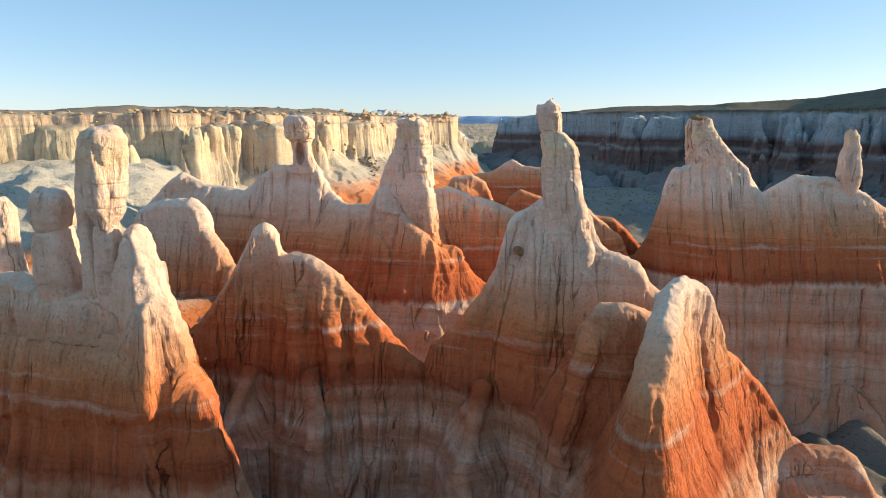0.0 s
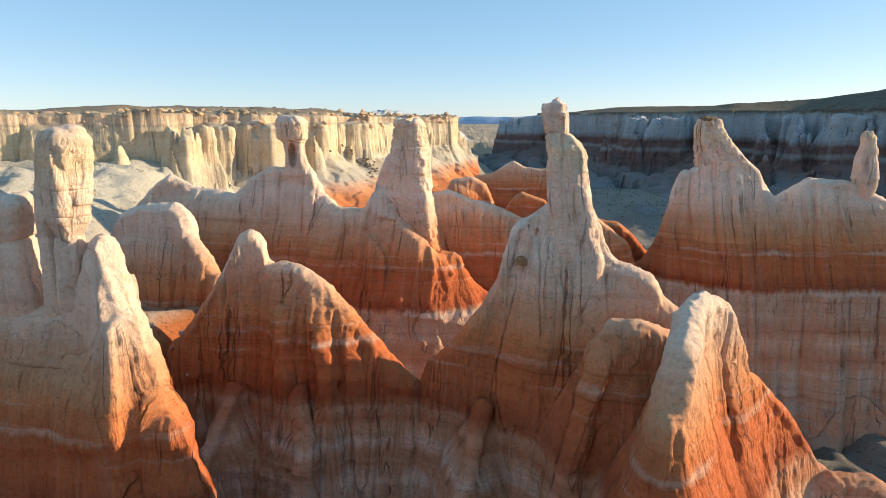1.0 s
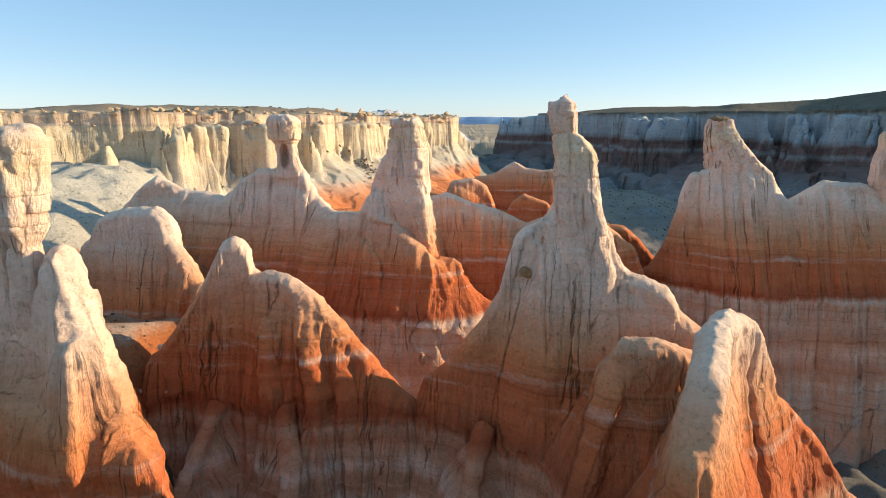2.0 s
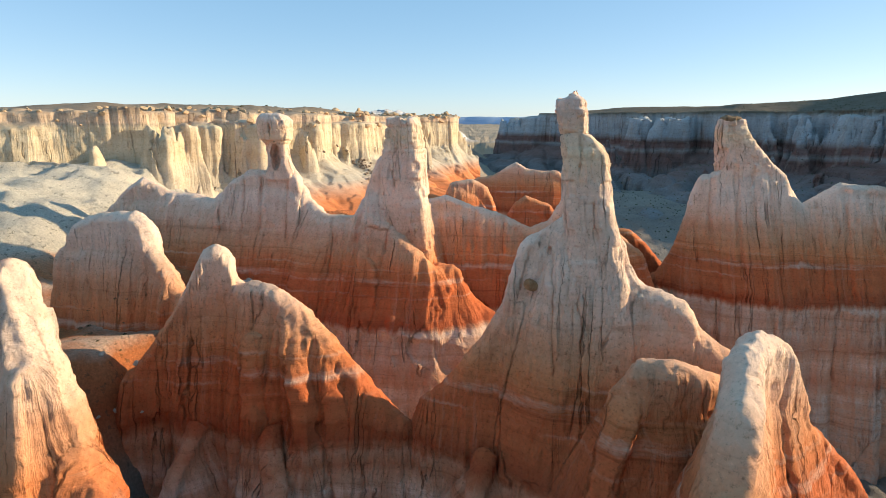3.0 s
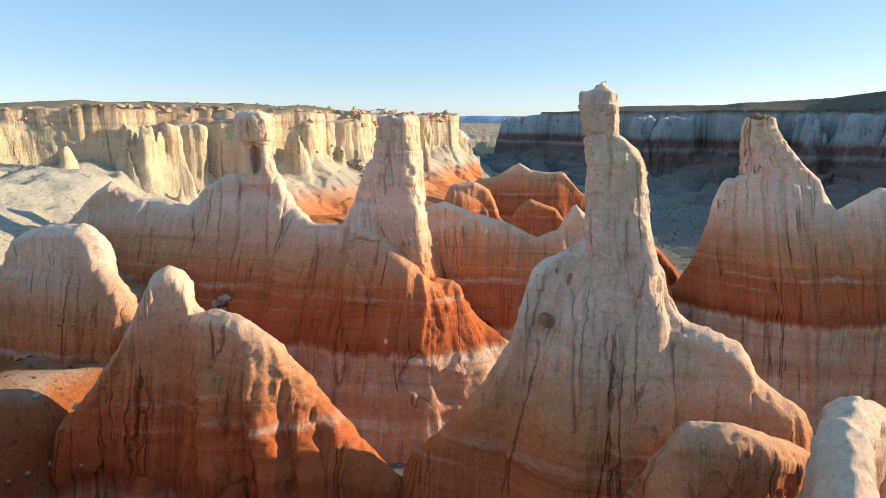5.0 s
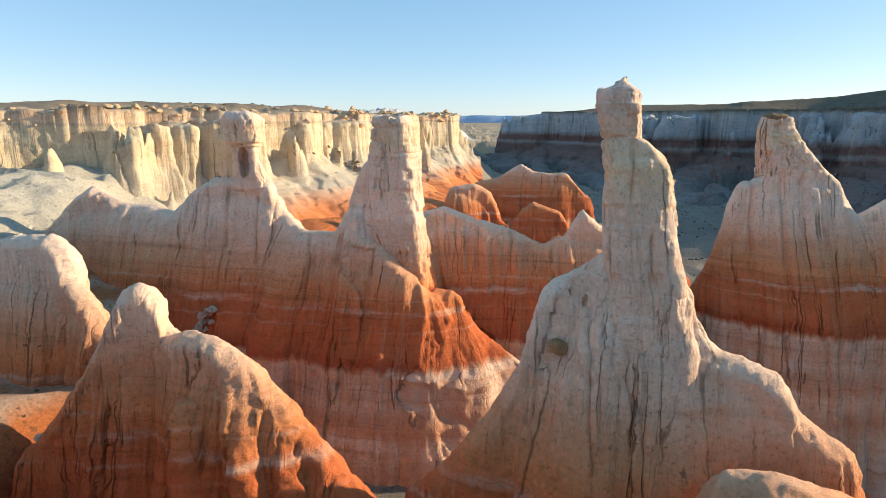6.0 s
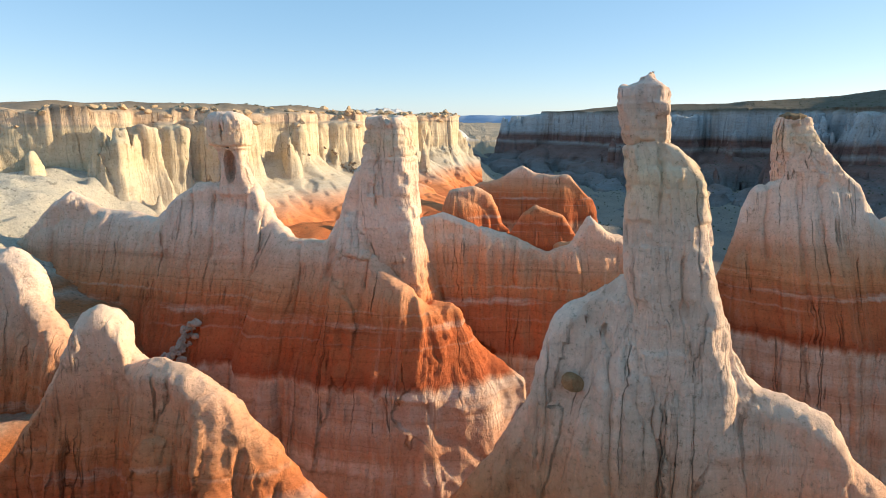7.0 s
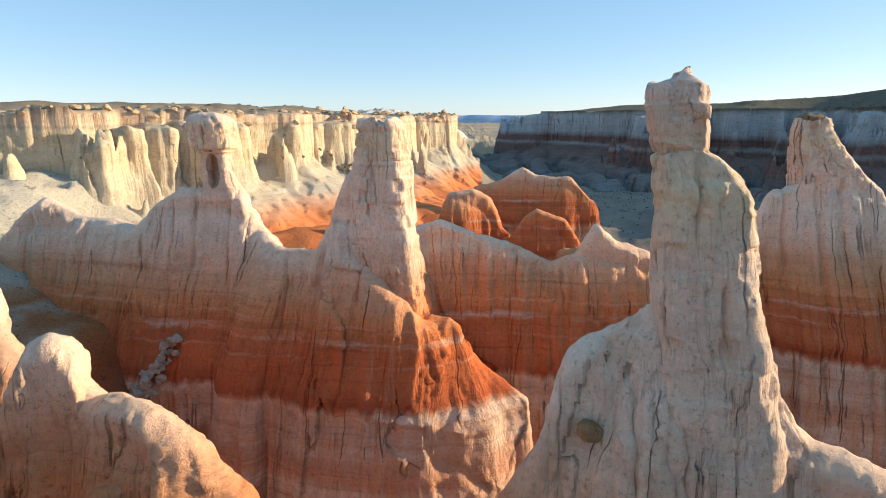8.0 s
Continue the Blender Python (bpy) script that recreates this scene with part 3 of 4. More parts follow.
def build_ground():
    def spaced(lo, hi, centre_lo, centre_hi, fine, grow):
        a = list(np.arange(centre_lo, centre_hi, fine))
        s, v = fine, centre_hi
        while v < hi:
            a.append(v)
            s = min(s * grow, 120)
            v += s
        a.append(hi)
        s, v = fine, centre_lo
        while v > lo:
            s = min(s * grow, 160)
            v -= s
            a.insert(0, max(v, lo))
        return np.array(a)
    gx, gy = spaced(-4500, 4500, -100, 110, 1.5, 1.05), spaced(-1500, 4950, 50, 200, 1.4, 1.03)
    X, Y = np.meshgrid(gx, gy, indexing="ij")
    Z = ground_height(X, Y)
    verts = np.stack([X.ravel(), Y.ravel(), Z.ravel()], 1)
    i = np.arange(len(gx) * len(gy)).reshape(X.shape)
    quads = np.stack([i[:-1, :-1], i[1:, :-1], i[1:, 1:], i[:-1, 1:]], -1).reshape(-1, 4)
    tagged(mesh_object("ground", verts, quads, None, None, ground_mat), "grey clay canyon floor with pale shelves and desert plain", "ground", kind="structure")


build_ground()


# ---- mesas ----
def mesa(name, rim, box, zs, cell, prof, apron, top, material, label, bays, calm_from, calm_to, gulch, flare=0.0, **rough):
    """A flat-topped mass with a fluted cliff: its rim in plan, the cliff's side profile, its foot slopes, and the height of its top."""
    gx, gy, gz = np.arange(box[0], box[1], cell), np.arange(box[2], box[3], cell), np.arange(zs[0], zs[1], cell)
    X, Y = np.meshgrid(gx, gy, indexing="ij")
    sd0 = polygon_distance(X, Y, rim)
    sd = sd0
    for size, amp in bays:
        f = np.abs(fbm(X / size, Y / size, X * 0 + size, 2)) * 3.0
        sd = sd + amp * (np.clip(1 - f, -0.6, 1) if amp > 0 else np.clip(1 - f, -0.4, 1))
    T = top(X, Y, sd0)
    h = T[:, :, None] - gz[None, None, :]
    calm = step(calm_from, calm_to, h) * (1 + flare * np.clip(h - calm_to, 0, 60))
    V = np.maximum(sd0[:, :, None] + (sd - sd0)[:, :, None] * calm - np.interp(h, [p[0] for p in prof], [p[1] for p in prof]), -h)
    # foot slopes lie smoother than the cliff, and reach out unevenly
    reach = 0.95 + 0.9 * fbm(X / 45, Y / 45, X * 0 + 3, 2) - gulch * np.clip(1 - 4 * np.abs(fbm(X / (18 * cell), Y / (18 * cell), X * 0 + 6, 3)), -0.3, 1)
    soft = sd0 + 1.2 * fbm(X / 14, Y / 14, X * 0 + 8, 3)
    foot = soft[:, :, None] - np.interp(h, [p[0] for p in apron], [p[1] for p in apron]) * reach[:, :, None]
    V = np.minimum(V, np.maximum(foot, -h)).astype(np.float32)
    verts, quads = surface_nets(V, (box[0], box[2], zs[0]), cell)
    P = np.array(rim, float)
    P = np.concatenate([P, P[:1]])
    line = np.concatenate([P, np.zeros((len(P), 3))], 1)
    flow = np.stack(column_distance(verts[:, 0], verts[:, 1], line)[4:], 1)
    flow = np.where((polygon_distance(verts[:, 0], verts[:, 1], rim) < 0)[:, None], verts[:, :2], flow)
    flow = np.concatenate([flow, np.ones((len(verts), 1))], 1)
    verts = roughen(verts, quads, flow, **rough)
    return tagged(mesh_object(name, verts, quads, None, flow, material), label, "cliff", kind="structure")


mesa("backdrop_mesa_west", LEFT_RIM, (-190, 26, 120, 540), (-48, 8), 0.9,
     [(0, -17), (0.6, -13), (1.0, -9.5), (2.6, -8.8), (3.2, -8.0), (3.5, -3.5), (4.0, -2.0), (4.3, 0.0), (5.2, 0.5), (9, 1.4), (26, 4.2), (44, 9)],
     [(18, -5), (24, 2), (28, 9), (34, 20), (42, 36), (52, 58)],
     lambda X, Y, sd: 1.6 + 1.0 * fbm(X * 0.03, Y * 0.03, X * 0, 3) + 0.9 * np.round(1.2 * fbm(X * 0.12, Y * 0.12, X * 0 + 5, 2)) * step(-22, -8, sd) + 0.8 * step(-4, -45, sd) - 0.010 * np.clip(Y - 250, 0, 300) + 2.8 * step(-12, -30, sd) * step(225, 250, Y) * step(400, 330, Y) * step(-160, -135, X) * (1 + 0.5 * fbm(X * 0.06, Y * 0.06, X * 0 + 3, 3)), cliff_rock,
     "sunlit cream fluted cliff under a brown rubble rim", ((56, 6), (25, 6.5), (11, 4.0), (5, 1.3)), 0.6, 4.6, 0.10, 0.0, lump=0.5, flute=1.2, bed=0.15, grit=0.12, crack=0.7, block=0.2, scale=1.5)
mesa("backdrop_mesa_east", RIGHT_RIM, (-40, 780, 400, 1200), (-100, 44), 2.7,
     [(0, -30), (2, -8), (4, -2), (6, 0), (28, 5), (42, 13), (47, 23), (78, 40), (114, 60)],
     [(50, 0), (60, 26), (72, 80), (90, 170), (112, 300), (130, 380)],
     lambda X, Y, sd: 8 + 4 * step(1040, 620, Y) + 1.2 * fbm(X * 0.012, Y * 0.012, X * 0, 2) + 30 * step(-16, -130, sd) * (0.35 + 0.65 * step(1000, 700, Y)), wall_rock,
     "shaded grey and maroon cliff of a far canyon wall", ((140, 46), (55, 30), (22, 17), (12, 8), (40, -24), (17, -12)), 3.0, 9.0, 0.5, 0.014, lump=0.3, flute=1.6, bed=0.3, grit=0.12, crack=0.6, scale=4.0)

# ---- fins and spires ----
FIN = [(0, 0), (0.6, 1.1), (2, 1.9), (7, 3.3), (13, 5.2), (20, 8.5), (30, 13.5), (50, 20)]
BLADE = [(0, 0), (0.5, 0.8), (2, 1.5), (8, 2.8), (16, 4.6), (24, 7.5), (34, 12.5), (60, 22)]

SPREAD = [(0, 0), (0.8, 1.2), (4, 3.0), (10, 6), (20, 11), (40, 18)]

# the tall lone spire with its shouldered fin
spire = rock_body("spire_fin", [
    ([(-0.4, 93, -36.1), (6.0, 92, -27.9), (8.9, 92, -22.6), (9.8, 91.6, -16.6), (10.6, 91.5, -14.9), (12.6, 91, -13.7), (14.4, 90.5, -12.8), (17, 90, -11.5), (20.5, 89, -13), (22.2, 88.0, -16.7), (24.6, 86.8, -19.4), (27.4, 86.0, -20.1), (29.5, 85.5, -21.3), (30.9, 85.0, -24.3), (33.2, 84.2, -26.1)], FIN),
    ([(15.6, 89.8, -11.5), (20.4, 88.6, -12.5)], [(0, 1.2), (1, 2.0), (5, 2.8), (12, 4.4), (24, 8), (60, 16)]),
    ([(19.0, 82, -34), (21.2, 77.5, -25.0), (24.5, 77, -24.6), (28.3, 77.3, -25.8), (31.5, 78.5, -27.4), (34, 81, -30)], [(0, 0), (0.6, 1.4), (3, 2.8), (8, 5.4), (15, 9), (25, 14), (40, 20)]),
    ([(21.6, 77.5, -25.4), (18.5, 75, -32), (14.5, 71.5, -44), (10.5, 67, -58)], SPREAD),
], 0.27, -68, rock, "tall cream spire rising from a red-footed fin", "rock spire", foot="pale pink and grey beds under the red", pits=[(11.6, 86.6, -20.0, 1.0)],
   cuts=[(15.9, 0.0, -24, -12.4, 0.9), (14.2, 0.01, -30, -15, 0.6), (16.6, -0.03, -33, -17, 0.8), (17.6, -0.02, -27, -14, 0.5), (12.9, 0.02, -25, -14.6, 0.4)], runnel=0.3, flute=0.75)
rock_column("column", [(-2.0, 16.0, 88.8, 1.7), (-3.0, 16.6, 88.8, 2.1), (-4.1, 17.1, 88.8, 2.5), (-5.0, 17.4, 88.8, 2.62), (-5.7, 17.4, 88.8, 2.5), (-7.2, 17.5, 88.8, 2.7), (-9.3, 17.8, 88.8, 2.85), (-11.5, 18.1, 88.8, 3.0), (-13.7, 18.6, 88.8, 3.15), (-17, 18.9, 88.8, 3.3), (-22, 19.3, 88.9, 3.3), (-28, 19.6, 89.4, 2.8)],
            0.17, rock, spire, "cream jointed column of bare rock", square=4.5, turn=-13, joints=[(-4.85, 0.14), (-3.3, 0.12), (-7.4, 0.08), (-9.8, 0.05)], block=0.32, lump=0.12, flute=0.12, bed=0.12, crack=0.2, cuts=[(16.4, -0.03, -4.8, -2.2, 0.5), (18.0, -0.09, -14, -9.6, 0.55), (16.4, 0.02, -7.2, -5, 0.25)])
rock_column("cap_block", [(2.3, 15.1, 88.8, 1.1), (1.7, 15.3, 88.8, 1.68), (0.7, 15.4, 88.8, 1.85), (-0.2, 15.6, 88.8, 1.75), (-1.1, 15.8, 88.8, 1.72), (-1.75, 15.9, 88.8, 1.62), (-2.2, 15.9, 88.8, 1.4)],
            0.13, rock, spire, "pinkish blocky caprock", square=4.0, turn=-15, joints=[(0.9, 0.14), (-1.1, 0.1)], cuts=[(16.3, 0.0, -2, -0.4, 0.25), (14.9, 0.1, -0.6, 2, 0.15)], block=0.4, bed=0.28, lump=0.25, flute=0.1, rough_top=0.9)
rock_column("shoulder_block", [(-2.1, 16.9, 88.6, 0.8), (-3.2, 17.8, 88.6, 1.25), (-4.2, 18.4, 88.6, 1.5), (-5.2, 18.7, 88.6, 1.5), (-6.5, 18.7, 88.6, 1.1)], 0.13, rock, spire, "yellowed broken ledge", square=5, turn=-12, bed=0.35, lump=0.2, block=0.4)

# the sunlit fin in the foreground
rock_body("rock_fin", [
    ([(22.0, 59, -27.5), (24.0, 62, -22.4), (27.2, 67.5, -19.6), (30.0, 71, -19.0), (33.4, 73, -20.8), (36.0, 74.5, -26.5), (37.5, 75, -30.2), (40.5, 77, -32), (45.6, 78, -37.3), (51.2, 79, -45.6)], FIN),
    ([(48, 76.5, -49), (51.5, 77, -45.6), (57.3, 77, -46.2), (59.5, 76.5, -48), (62.7, 76, -53.6)], [(0, 0), (0.5, 2.0), (3, 4.6), (10, 8), (30, 14)]),
], 0.28, -70, rock, "orange fluted fin with a pale sunlit crest", "rock fin", "badland fins", ledge=-62, runnel=0.7, flute=0.3)

# the rounded red cone with its two heads and the ribs down its face
RIB = [(0, 0), (1, 0.8), (5, 1.5), (12, 2.8), (30, 6)]
rock_body("rock_fin", [
    ([(-42.6, 98, -35.0), (-37.6, 99.8, -27.2), (-34.2, 100, -21.6), (-32.2, 100.2, -18.4), (-30.2, 100.4, -17.6), (-28.9, 100.4, -19.3), (-28.3, 100.6, -22.8), (-27, 99.9, -23.2), (-25.6, 99.4, -22.3), (-22.5, 98.5, -22.7), (-18.6, 97.5, -25.0), (-13.8, 96, -30.0), (-9.0, 94.5, -35.5), (-4.7, 93, -39.8)],
     [(0, 0), (0.5, 1.2), (2, 2.0), (6, 3.3), (12, 5.3), (20, 8.0), (30, 11.5), (50, 18)]),
    ([(-19.0, 96.5, -25.5), (-18.0, 93.0, -32), (-17.0, 90.6, -39)], RIB),
    ([(-14.4, 95.2, -30), (-13.2, 92.4, -36), (-12.4, 90.6, -41)], RIB),
    ([(-25.2, 95.6, -29), (-24.6, 93.8, -33), (-24.2, 92.2, -38)], RIB),
], 0.29, -67, rock, "dark red banded cone with two pale heads", "rock fin", "badland fins", foot="pale pink and grey beds under the red")

# low spurs at the feet of the fins
SPUR = [(0, 0), (0.6, 0.8), (3, 2.4), (8, 5.2), (16, 9.5), (30, 16)]
rock_body("rock_spur", [([(-33, 96, -40), (-35.5, 90, -47), (-40, 83, -62)], SPUR), ([(-22, 93, -39.5), (-20.5, 88, -46), (-21, 84, -54), (-17, 77, -66)], SPUR)], 0.4, -68, rock, "pinkish grey gullied spurs below the red cone", "rock spur", "low spurs", ledge=-53, foot="grey clay foot", runnel=1.3, warp=1.2)
rock_body("rock_spur", [([(6, 84.5, -39), (3, 79, -49), (2.5, 70, -65)], SPUR)], 0.4, -68, rock, "pinkish grey gullied spur below the spire", "rock spur", "low spurs", ledge=-53, foot="grey clay foot", runnel=1.3, seed=5.0, warp=1.2)

# the hoodoo with the blocky head
HOODOO = [(0, 0), (0.8, 1.2), (3, 2.0), (8, 3.0), (16, 4.0), (24, 4.8), (40, 6.5)]
hoodoo = rock_body("hoodoo", [
    ([(-62, 75, -19.8), (-54.3, 74, -19.4), (-49.2, 72.5, -21.4), (-41.5, 71, -20.4), (-38.4, 70.5, -13.6), (-36.8, 70, -12.4), (-35.2, 69.6, -16.0), (-34.2, 69.3, -20), (-32.6, 69, -23.2), (-31.4, 69, -25.6), (-30.4, 69, -29), (-30.2, 69, -34)], HOODOO),
    ([(-36.8, 70, -12.6), (-35.9, 68.6, -16.5), (-35.2, 67.6, -21)], [(0, 0), (1, 0.9), (5, 1.7), (10, 2.8), (30, 6)]),
    ([(-33.4, 69, -25.2), (-31.4, 67.6, -27.6), (-30.2, 66.6, -31.5)], [(0, 0), (0.8, 1.7), (4, 3.0), (10, 3.8), (30, 5)]),
    ([(-58, 74, -26), (-44, 69.5, -26), (-37, 67, -28)], [(0, 0), (1, 2), (6, 3.5), (16, 6), (40, 10)]),
], 0.30, -68, rock, "cream hoodoo with a blocky head on red flanks", "hoodoo", ledge=-36)
rock_column("head_block", [(-1.3, -39.6, 70, 1.3), (-2.4, -39.8, 70, 1.85), (-4.6, -40.0, 70, 2.1), (-6.6, -40.1, 70, 2.15), (-9.3, -40.3, 70, 1.9), (-12.0, -40.5, 70, 1.3), (-13.2, -40.5, 70, 0.9)], 0.14, rock, hoodoo, "cream weathered head block", square=4.5, turn=-30, joints=[(-4.2, 0.15), (-7.5, 0.15), (-10.4, 0.2)], cuts=[(-40.4, 0.0, -11, -3, 0.3)], block=0.4, bed=0.4, lump=0.5)
rock_column("stem", [(-12.4, -40.5, 70.3, 1.2), (-14.5, -40.7, 70.3, 1.5), (-18, -40.9, 70.6, 1.7), (-23, -41.2, 71.6, 2.0), (-29, -41.2, 73, 1.5)], 0.16, rock, hoodoo, square=3)
rock_column("slab", [(-2.9, -42.3, 71, 0.5), (-4.7, -42.7, 71, 0.75), (-8.1, -43.0, 71, 0.8), (-11.5, -43.1, 71, 0.85), (-15, -43.1, 71, 1.0), (-22, -43.4, 72, 1.4), (-28, -43.4, 73.4, 1.1)], 0.15, rock, hoodoo, "narrow leaning slab of rock", square=3, deep=1.6, rough_top=0.3)
rock_column("side_pillar", [(-8.4, -47.5, 72, 1.7), (-9.5, -47.7, 72, 2.2), (-11.7, -47.9, 72, 2.15), (-13.4, -48.1, 72, 1.85), (-14.5, -48.2, 72, 1.95), (-17.4, -48.3, 72.4, 2.45), (-24, -48.6, 73.6, 2.6), (-30, -48.6, 75, 2.0)], 0.17, rock, hoodoo, "flat-topped side pillar", square=3.6, turn=-8, joints=[(-13.4, 0.3), (-10.5, 0.12)], bed=0.3)
rock_column("far_pillar", [(-10.6, -59.6, 79, 0.8), (-12, -59.8, 79, 1.6), (-16, -60, 79, 1.8), (-20, -60.2, 79, 2.2), (-28, -60.2, 79, 3)], 0.2, rock, hoodoo, square=2.6)

# the pale fin behind it
rock_body("rock_fin", [
    ([(-61.5, 117, -21), (-60, 116.5, -17.6), (-58.0, 116, -16.4), (-54.5, 115.5, -15.6), (-48.6, 114.5, -15.2), (-46.8, 113.8, -17), (-45.7, 113, -20.9), (-42.8, 112, -24.2), (-40.8, 111, -27.6)], [(0, 0), (0.5, 1.4), (3, 2.4), (8, 3.4), (14, 5), (20, 8), (40, 16)]),
], 0.36, -60, rock, "pale cream fin with a rounded sunlit end", "rock fin", "badland fins", foot="pale pink and grey beds under the red")

# the long ridge with the holed mushroom hoodoo and the thick pillar
LONG = [(0, 0), (0.8, 1.4), (3, 2.6), (10, 5), (18, 9), (26, 13), (40, 20)]
CONE = [(0, 0), (0.6, 1.2), (3.6, 2.2), (7.4, 6.0), (10.5, 9.8), (14, 12.6), (16, 14)]
ridge = rock_body("hoodoo_ridge", [
    ([(-84, 164, -25), (-81, 163, -23), (-74, 162.4, -16), (-71, 162, -14.2), (-64.7, 161, -17.6), (-58, 160, -18.0), (-53.5, 159, -19.3), (-48.5, 158, -14.6), (-43.8, 157, -12.2), (-32.3, 155, -12.2), (-29.5, 154, -18.6), (-25.6, 150, -21.2), (-18.7, 148, -21.2), (-15.4, 146.5, -16.0), (-12.7, 145.5, -8.5, 0.9), (-9, 145.3, -6.5, 0.75), (-5.5, 145, -9.5, 0.5), (-3.6, 144.8, -16, 0.35)], LONG),
    ([(-14, 144, -20), (-8, 140.8, -24), (-3, 139.4, -28), (-0.6, 140.2, -30.6)], LONG),
    ([(0.2, 142.4, -30.3), (3.0, 141.8, -30.9)], CONE),
    ([(3.0, 141.6, -31.0), (5.0, 141.2, -34.6), (8.8, 140.6, -38.2), (12.9, 140.2, -41.2), (16.0, 140, -44.2), (17.6, 139.8, -46.6)], [(0, 0), (0.6, 1.0), (3, 2.6), (8, 5.5), (14, 9)]),
    ([(-8, 146, -22), (-2.5, 157, -18.6), (1.6, 158, -17.6), (6.6, 158, -19.6), (13.6, 157, -21.5), (20.7, 156, -25.2), (25.4, 155, -23), (28.5, 155, -17.5), (32.1, 155, -20.6), (38.2, 155, -23), (46, 156, -30)], LONG),
], 0.40, -62, pale_foot_rock, "long cream and red ridge with a mushroom hoodoo and pillar", "rock ridge", foot="pale pink and grey beds under the red", ledge=-43.5, runnel=0.6, seed=7.7, scale=1.3,
   cuts=[(-44.5, 0, -30, -13, 0.9), (-40.8, 0, -26, -12, 0.8), (-34.2, 0, -28, -13, 1.0), (-31.2, 0, -24, -14, 0.7), (-23.5, 0, -34, -22, 0.9), (-14.5, 0.02, -30, -18, 1.0), (-10.6, 0.02, -28, -10, 1.1), (-5.6, 0.0, -26, -11, 0.8), (-50.5, 0, -27, -17, 0.7), (-56, 0, -27, -19, 0.6), (8.5, 0, -30, -20, 0.7), (14.6, 0, -31, -23, 0.7), (22.4, 0, -32, -25, 0.6)])
rock_column("mushroom_head", [(0.3, -37.3, 156, 2.7), (-1.0, -37.0, 156, 3.6), (-3.0, -37.1, 156, 3.75), (-5.2, -37.0, 156, 3.6), (-6.4, -36.8, 156, 2.5), (-8.5, -36.6, 156, 2.3), (-11, -36.4, 156, 2.7), (-14, -36.2, 156.6, 3.8), (-19, -36.2, 158, 3.0)], 0.24, pale_foot_rock, ridge, "pale mushroom head with a hollow worn under it", square=3.6, turn=-8, deep=0.8,
            pits=[(-37.0, 154.2, -9.0, 0.95, 3.0, 2.8), (-37.7, 152.8, -2.0, 0.35, 1.2, 3.4)], joints=[(-2.6, 0.2), (-5.6, 0.3)], block=0.4, bed=0.4, lump=0.5)
rock_column("pillar", [(0.0, -7.8, 145, 2.8), (-2.0, -7.4, 145, 3.4), (-4.6, -7.4, 145, 3.7), (-7.1, -7.5, 145, 4.2), (-9.7, -7.6, 145, 4.5), (-13.2, -7.4, 144.8, 4.6), (-18, -6.8, 144.4, 4.7), (-24, -6.3, 144.0, 4.7), (-30, -6.1, 144.0, 4.7), (-35, -6.1, 144.6, 4.2)], 0.28, pale_foot_rock, ridge, "thick cream pillar with a notched top", square=4, turn=-14, deep=0.8,
            pits=[(-7.1, 143, 0.4, 0.7, 6, 1.6)], joints=[(-2.4, 0.35), (-4.6, 0.3), (-6.5, 0.3)], cuts=[(-8.9, 0.04, -16, -3, 0.7), (-10.2, 0.02, -6, -2, 0.4)], block=0.5, bed=0.3, lump=0.5, crack=0.5)

# the castle-like fin across the side canyon
castle = rock_body("rock_fin", [
    ([(56.0, 168.0, -39.0), (59.5, 167.0, -32.0), (62.5, 166.0, -18.5), (64.0, 166.0, -13.6), (68.6, 165.8, -12.4), (69.4, 165.6, -7.5), (73.0, 165.2, -5.4), (77.0, 165.0, -6.6), (80.9, 164.9, -10.6), (84.1, 164.4, -13.1), (86.4, 164.1, -17.9), (88.7, 163.8, -20.4), (92.6, 163.2, -17.4), (96.5, 162.6, -14.9), (101.6, 161.9, -15.6), (106.0, 161.2, -15.6), (115.1, 159.9, -20.0), (119.7, 159.2, -23.9), (132.1, 158.2, -26.4)], LONG),
    ([(101.6, 161.5, -16.4), (103.4, 157, -24), (105.4, 153.6, -33), (107, 151.5, -42)], BLADE),
], 0.45, -94, pale_foot_rock, "cream castle-like fin above dark red and grey beds", "rock fin", "badland fins", foot="pale pink and grey beds under the red",
   cuts=[(71.5, 0, -36, -8, 1.0), (75.6, 0, -34, -9, 0.9), (79.5, 0, -28, -11, 0.7), (66.5, 0, -28, -13, 0.7), (97, 0, -26, -17, 0.7), (92, 0, -60, -44, 1.2), (101, 0, -62, -43, 1.3), (78, 0, -60, -44, 1.0), (110, 0, -60, -44, 1.3)], runnel=0.3)
rock_column("castle_head", [(-0.5, 70.4, 166.2, 2.8), (-2.5, 70.6, 166.2, 3.2), (-5.8, 71.8, 166.2, 4.5), (-8.5, 73.2, 166.2, 5.6), (-11, 74.4, 166.2, 6.4), (-15, 75, 167, 6.0), (-20, 75, 166, 4.5)], 0.3, pale_foot_rock, castle, "cream stepped head", square=4.0, turn=-6, deep=0.45, bed=0.4, lump=0.4, block=0.8, flute=0.5, rough_top=0.3, cuts=[(70.2, 0.0, -16, -2, 0.5), (75.0, 0.05, -18, -5, 0.5)])
rock_column("caprock", [(0.3, 70.2, 166.2, 1.6), (-0.1, 70.2, 166.2, 2.3), (-0.9, 70.2, 166.2, 2.4)], 0.2, brown_cap, castle, "thin dark brown caprock", square=3, deep=0.6, lump=0.2)
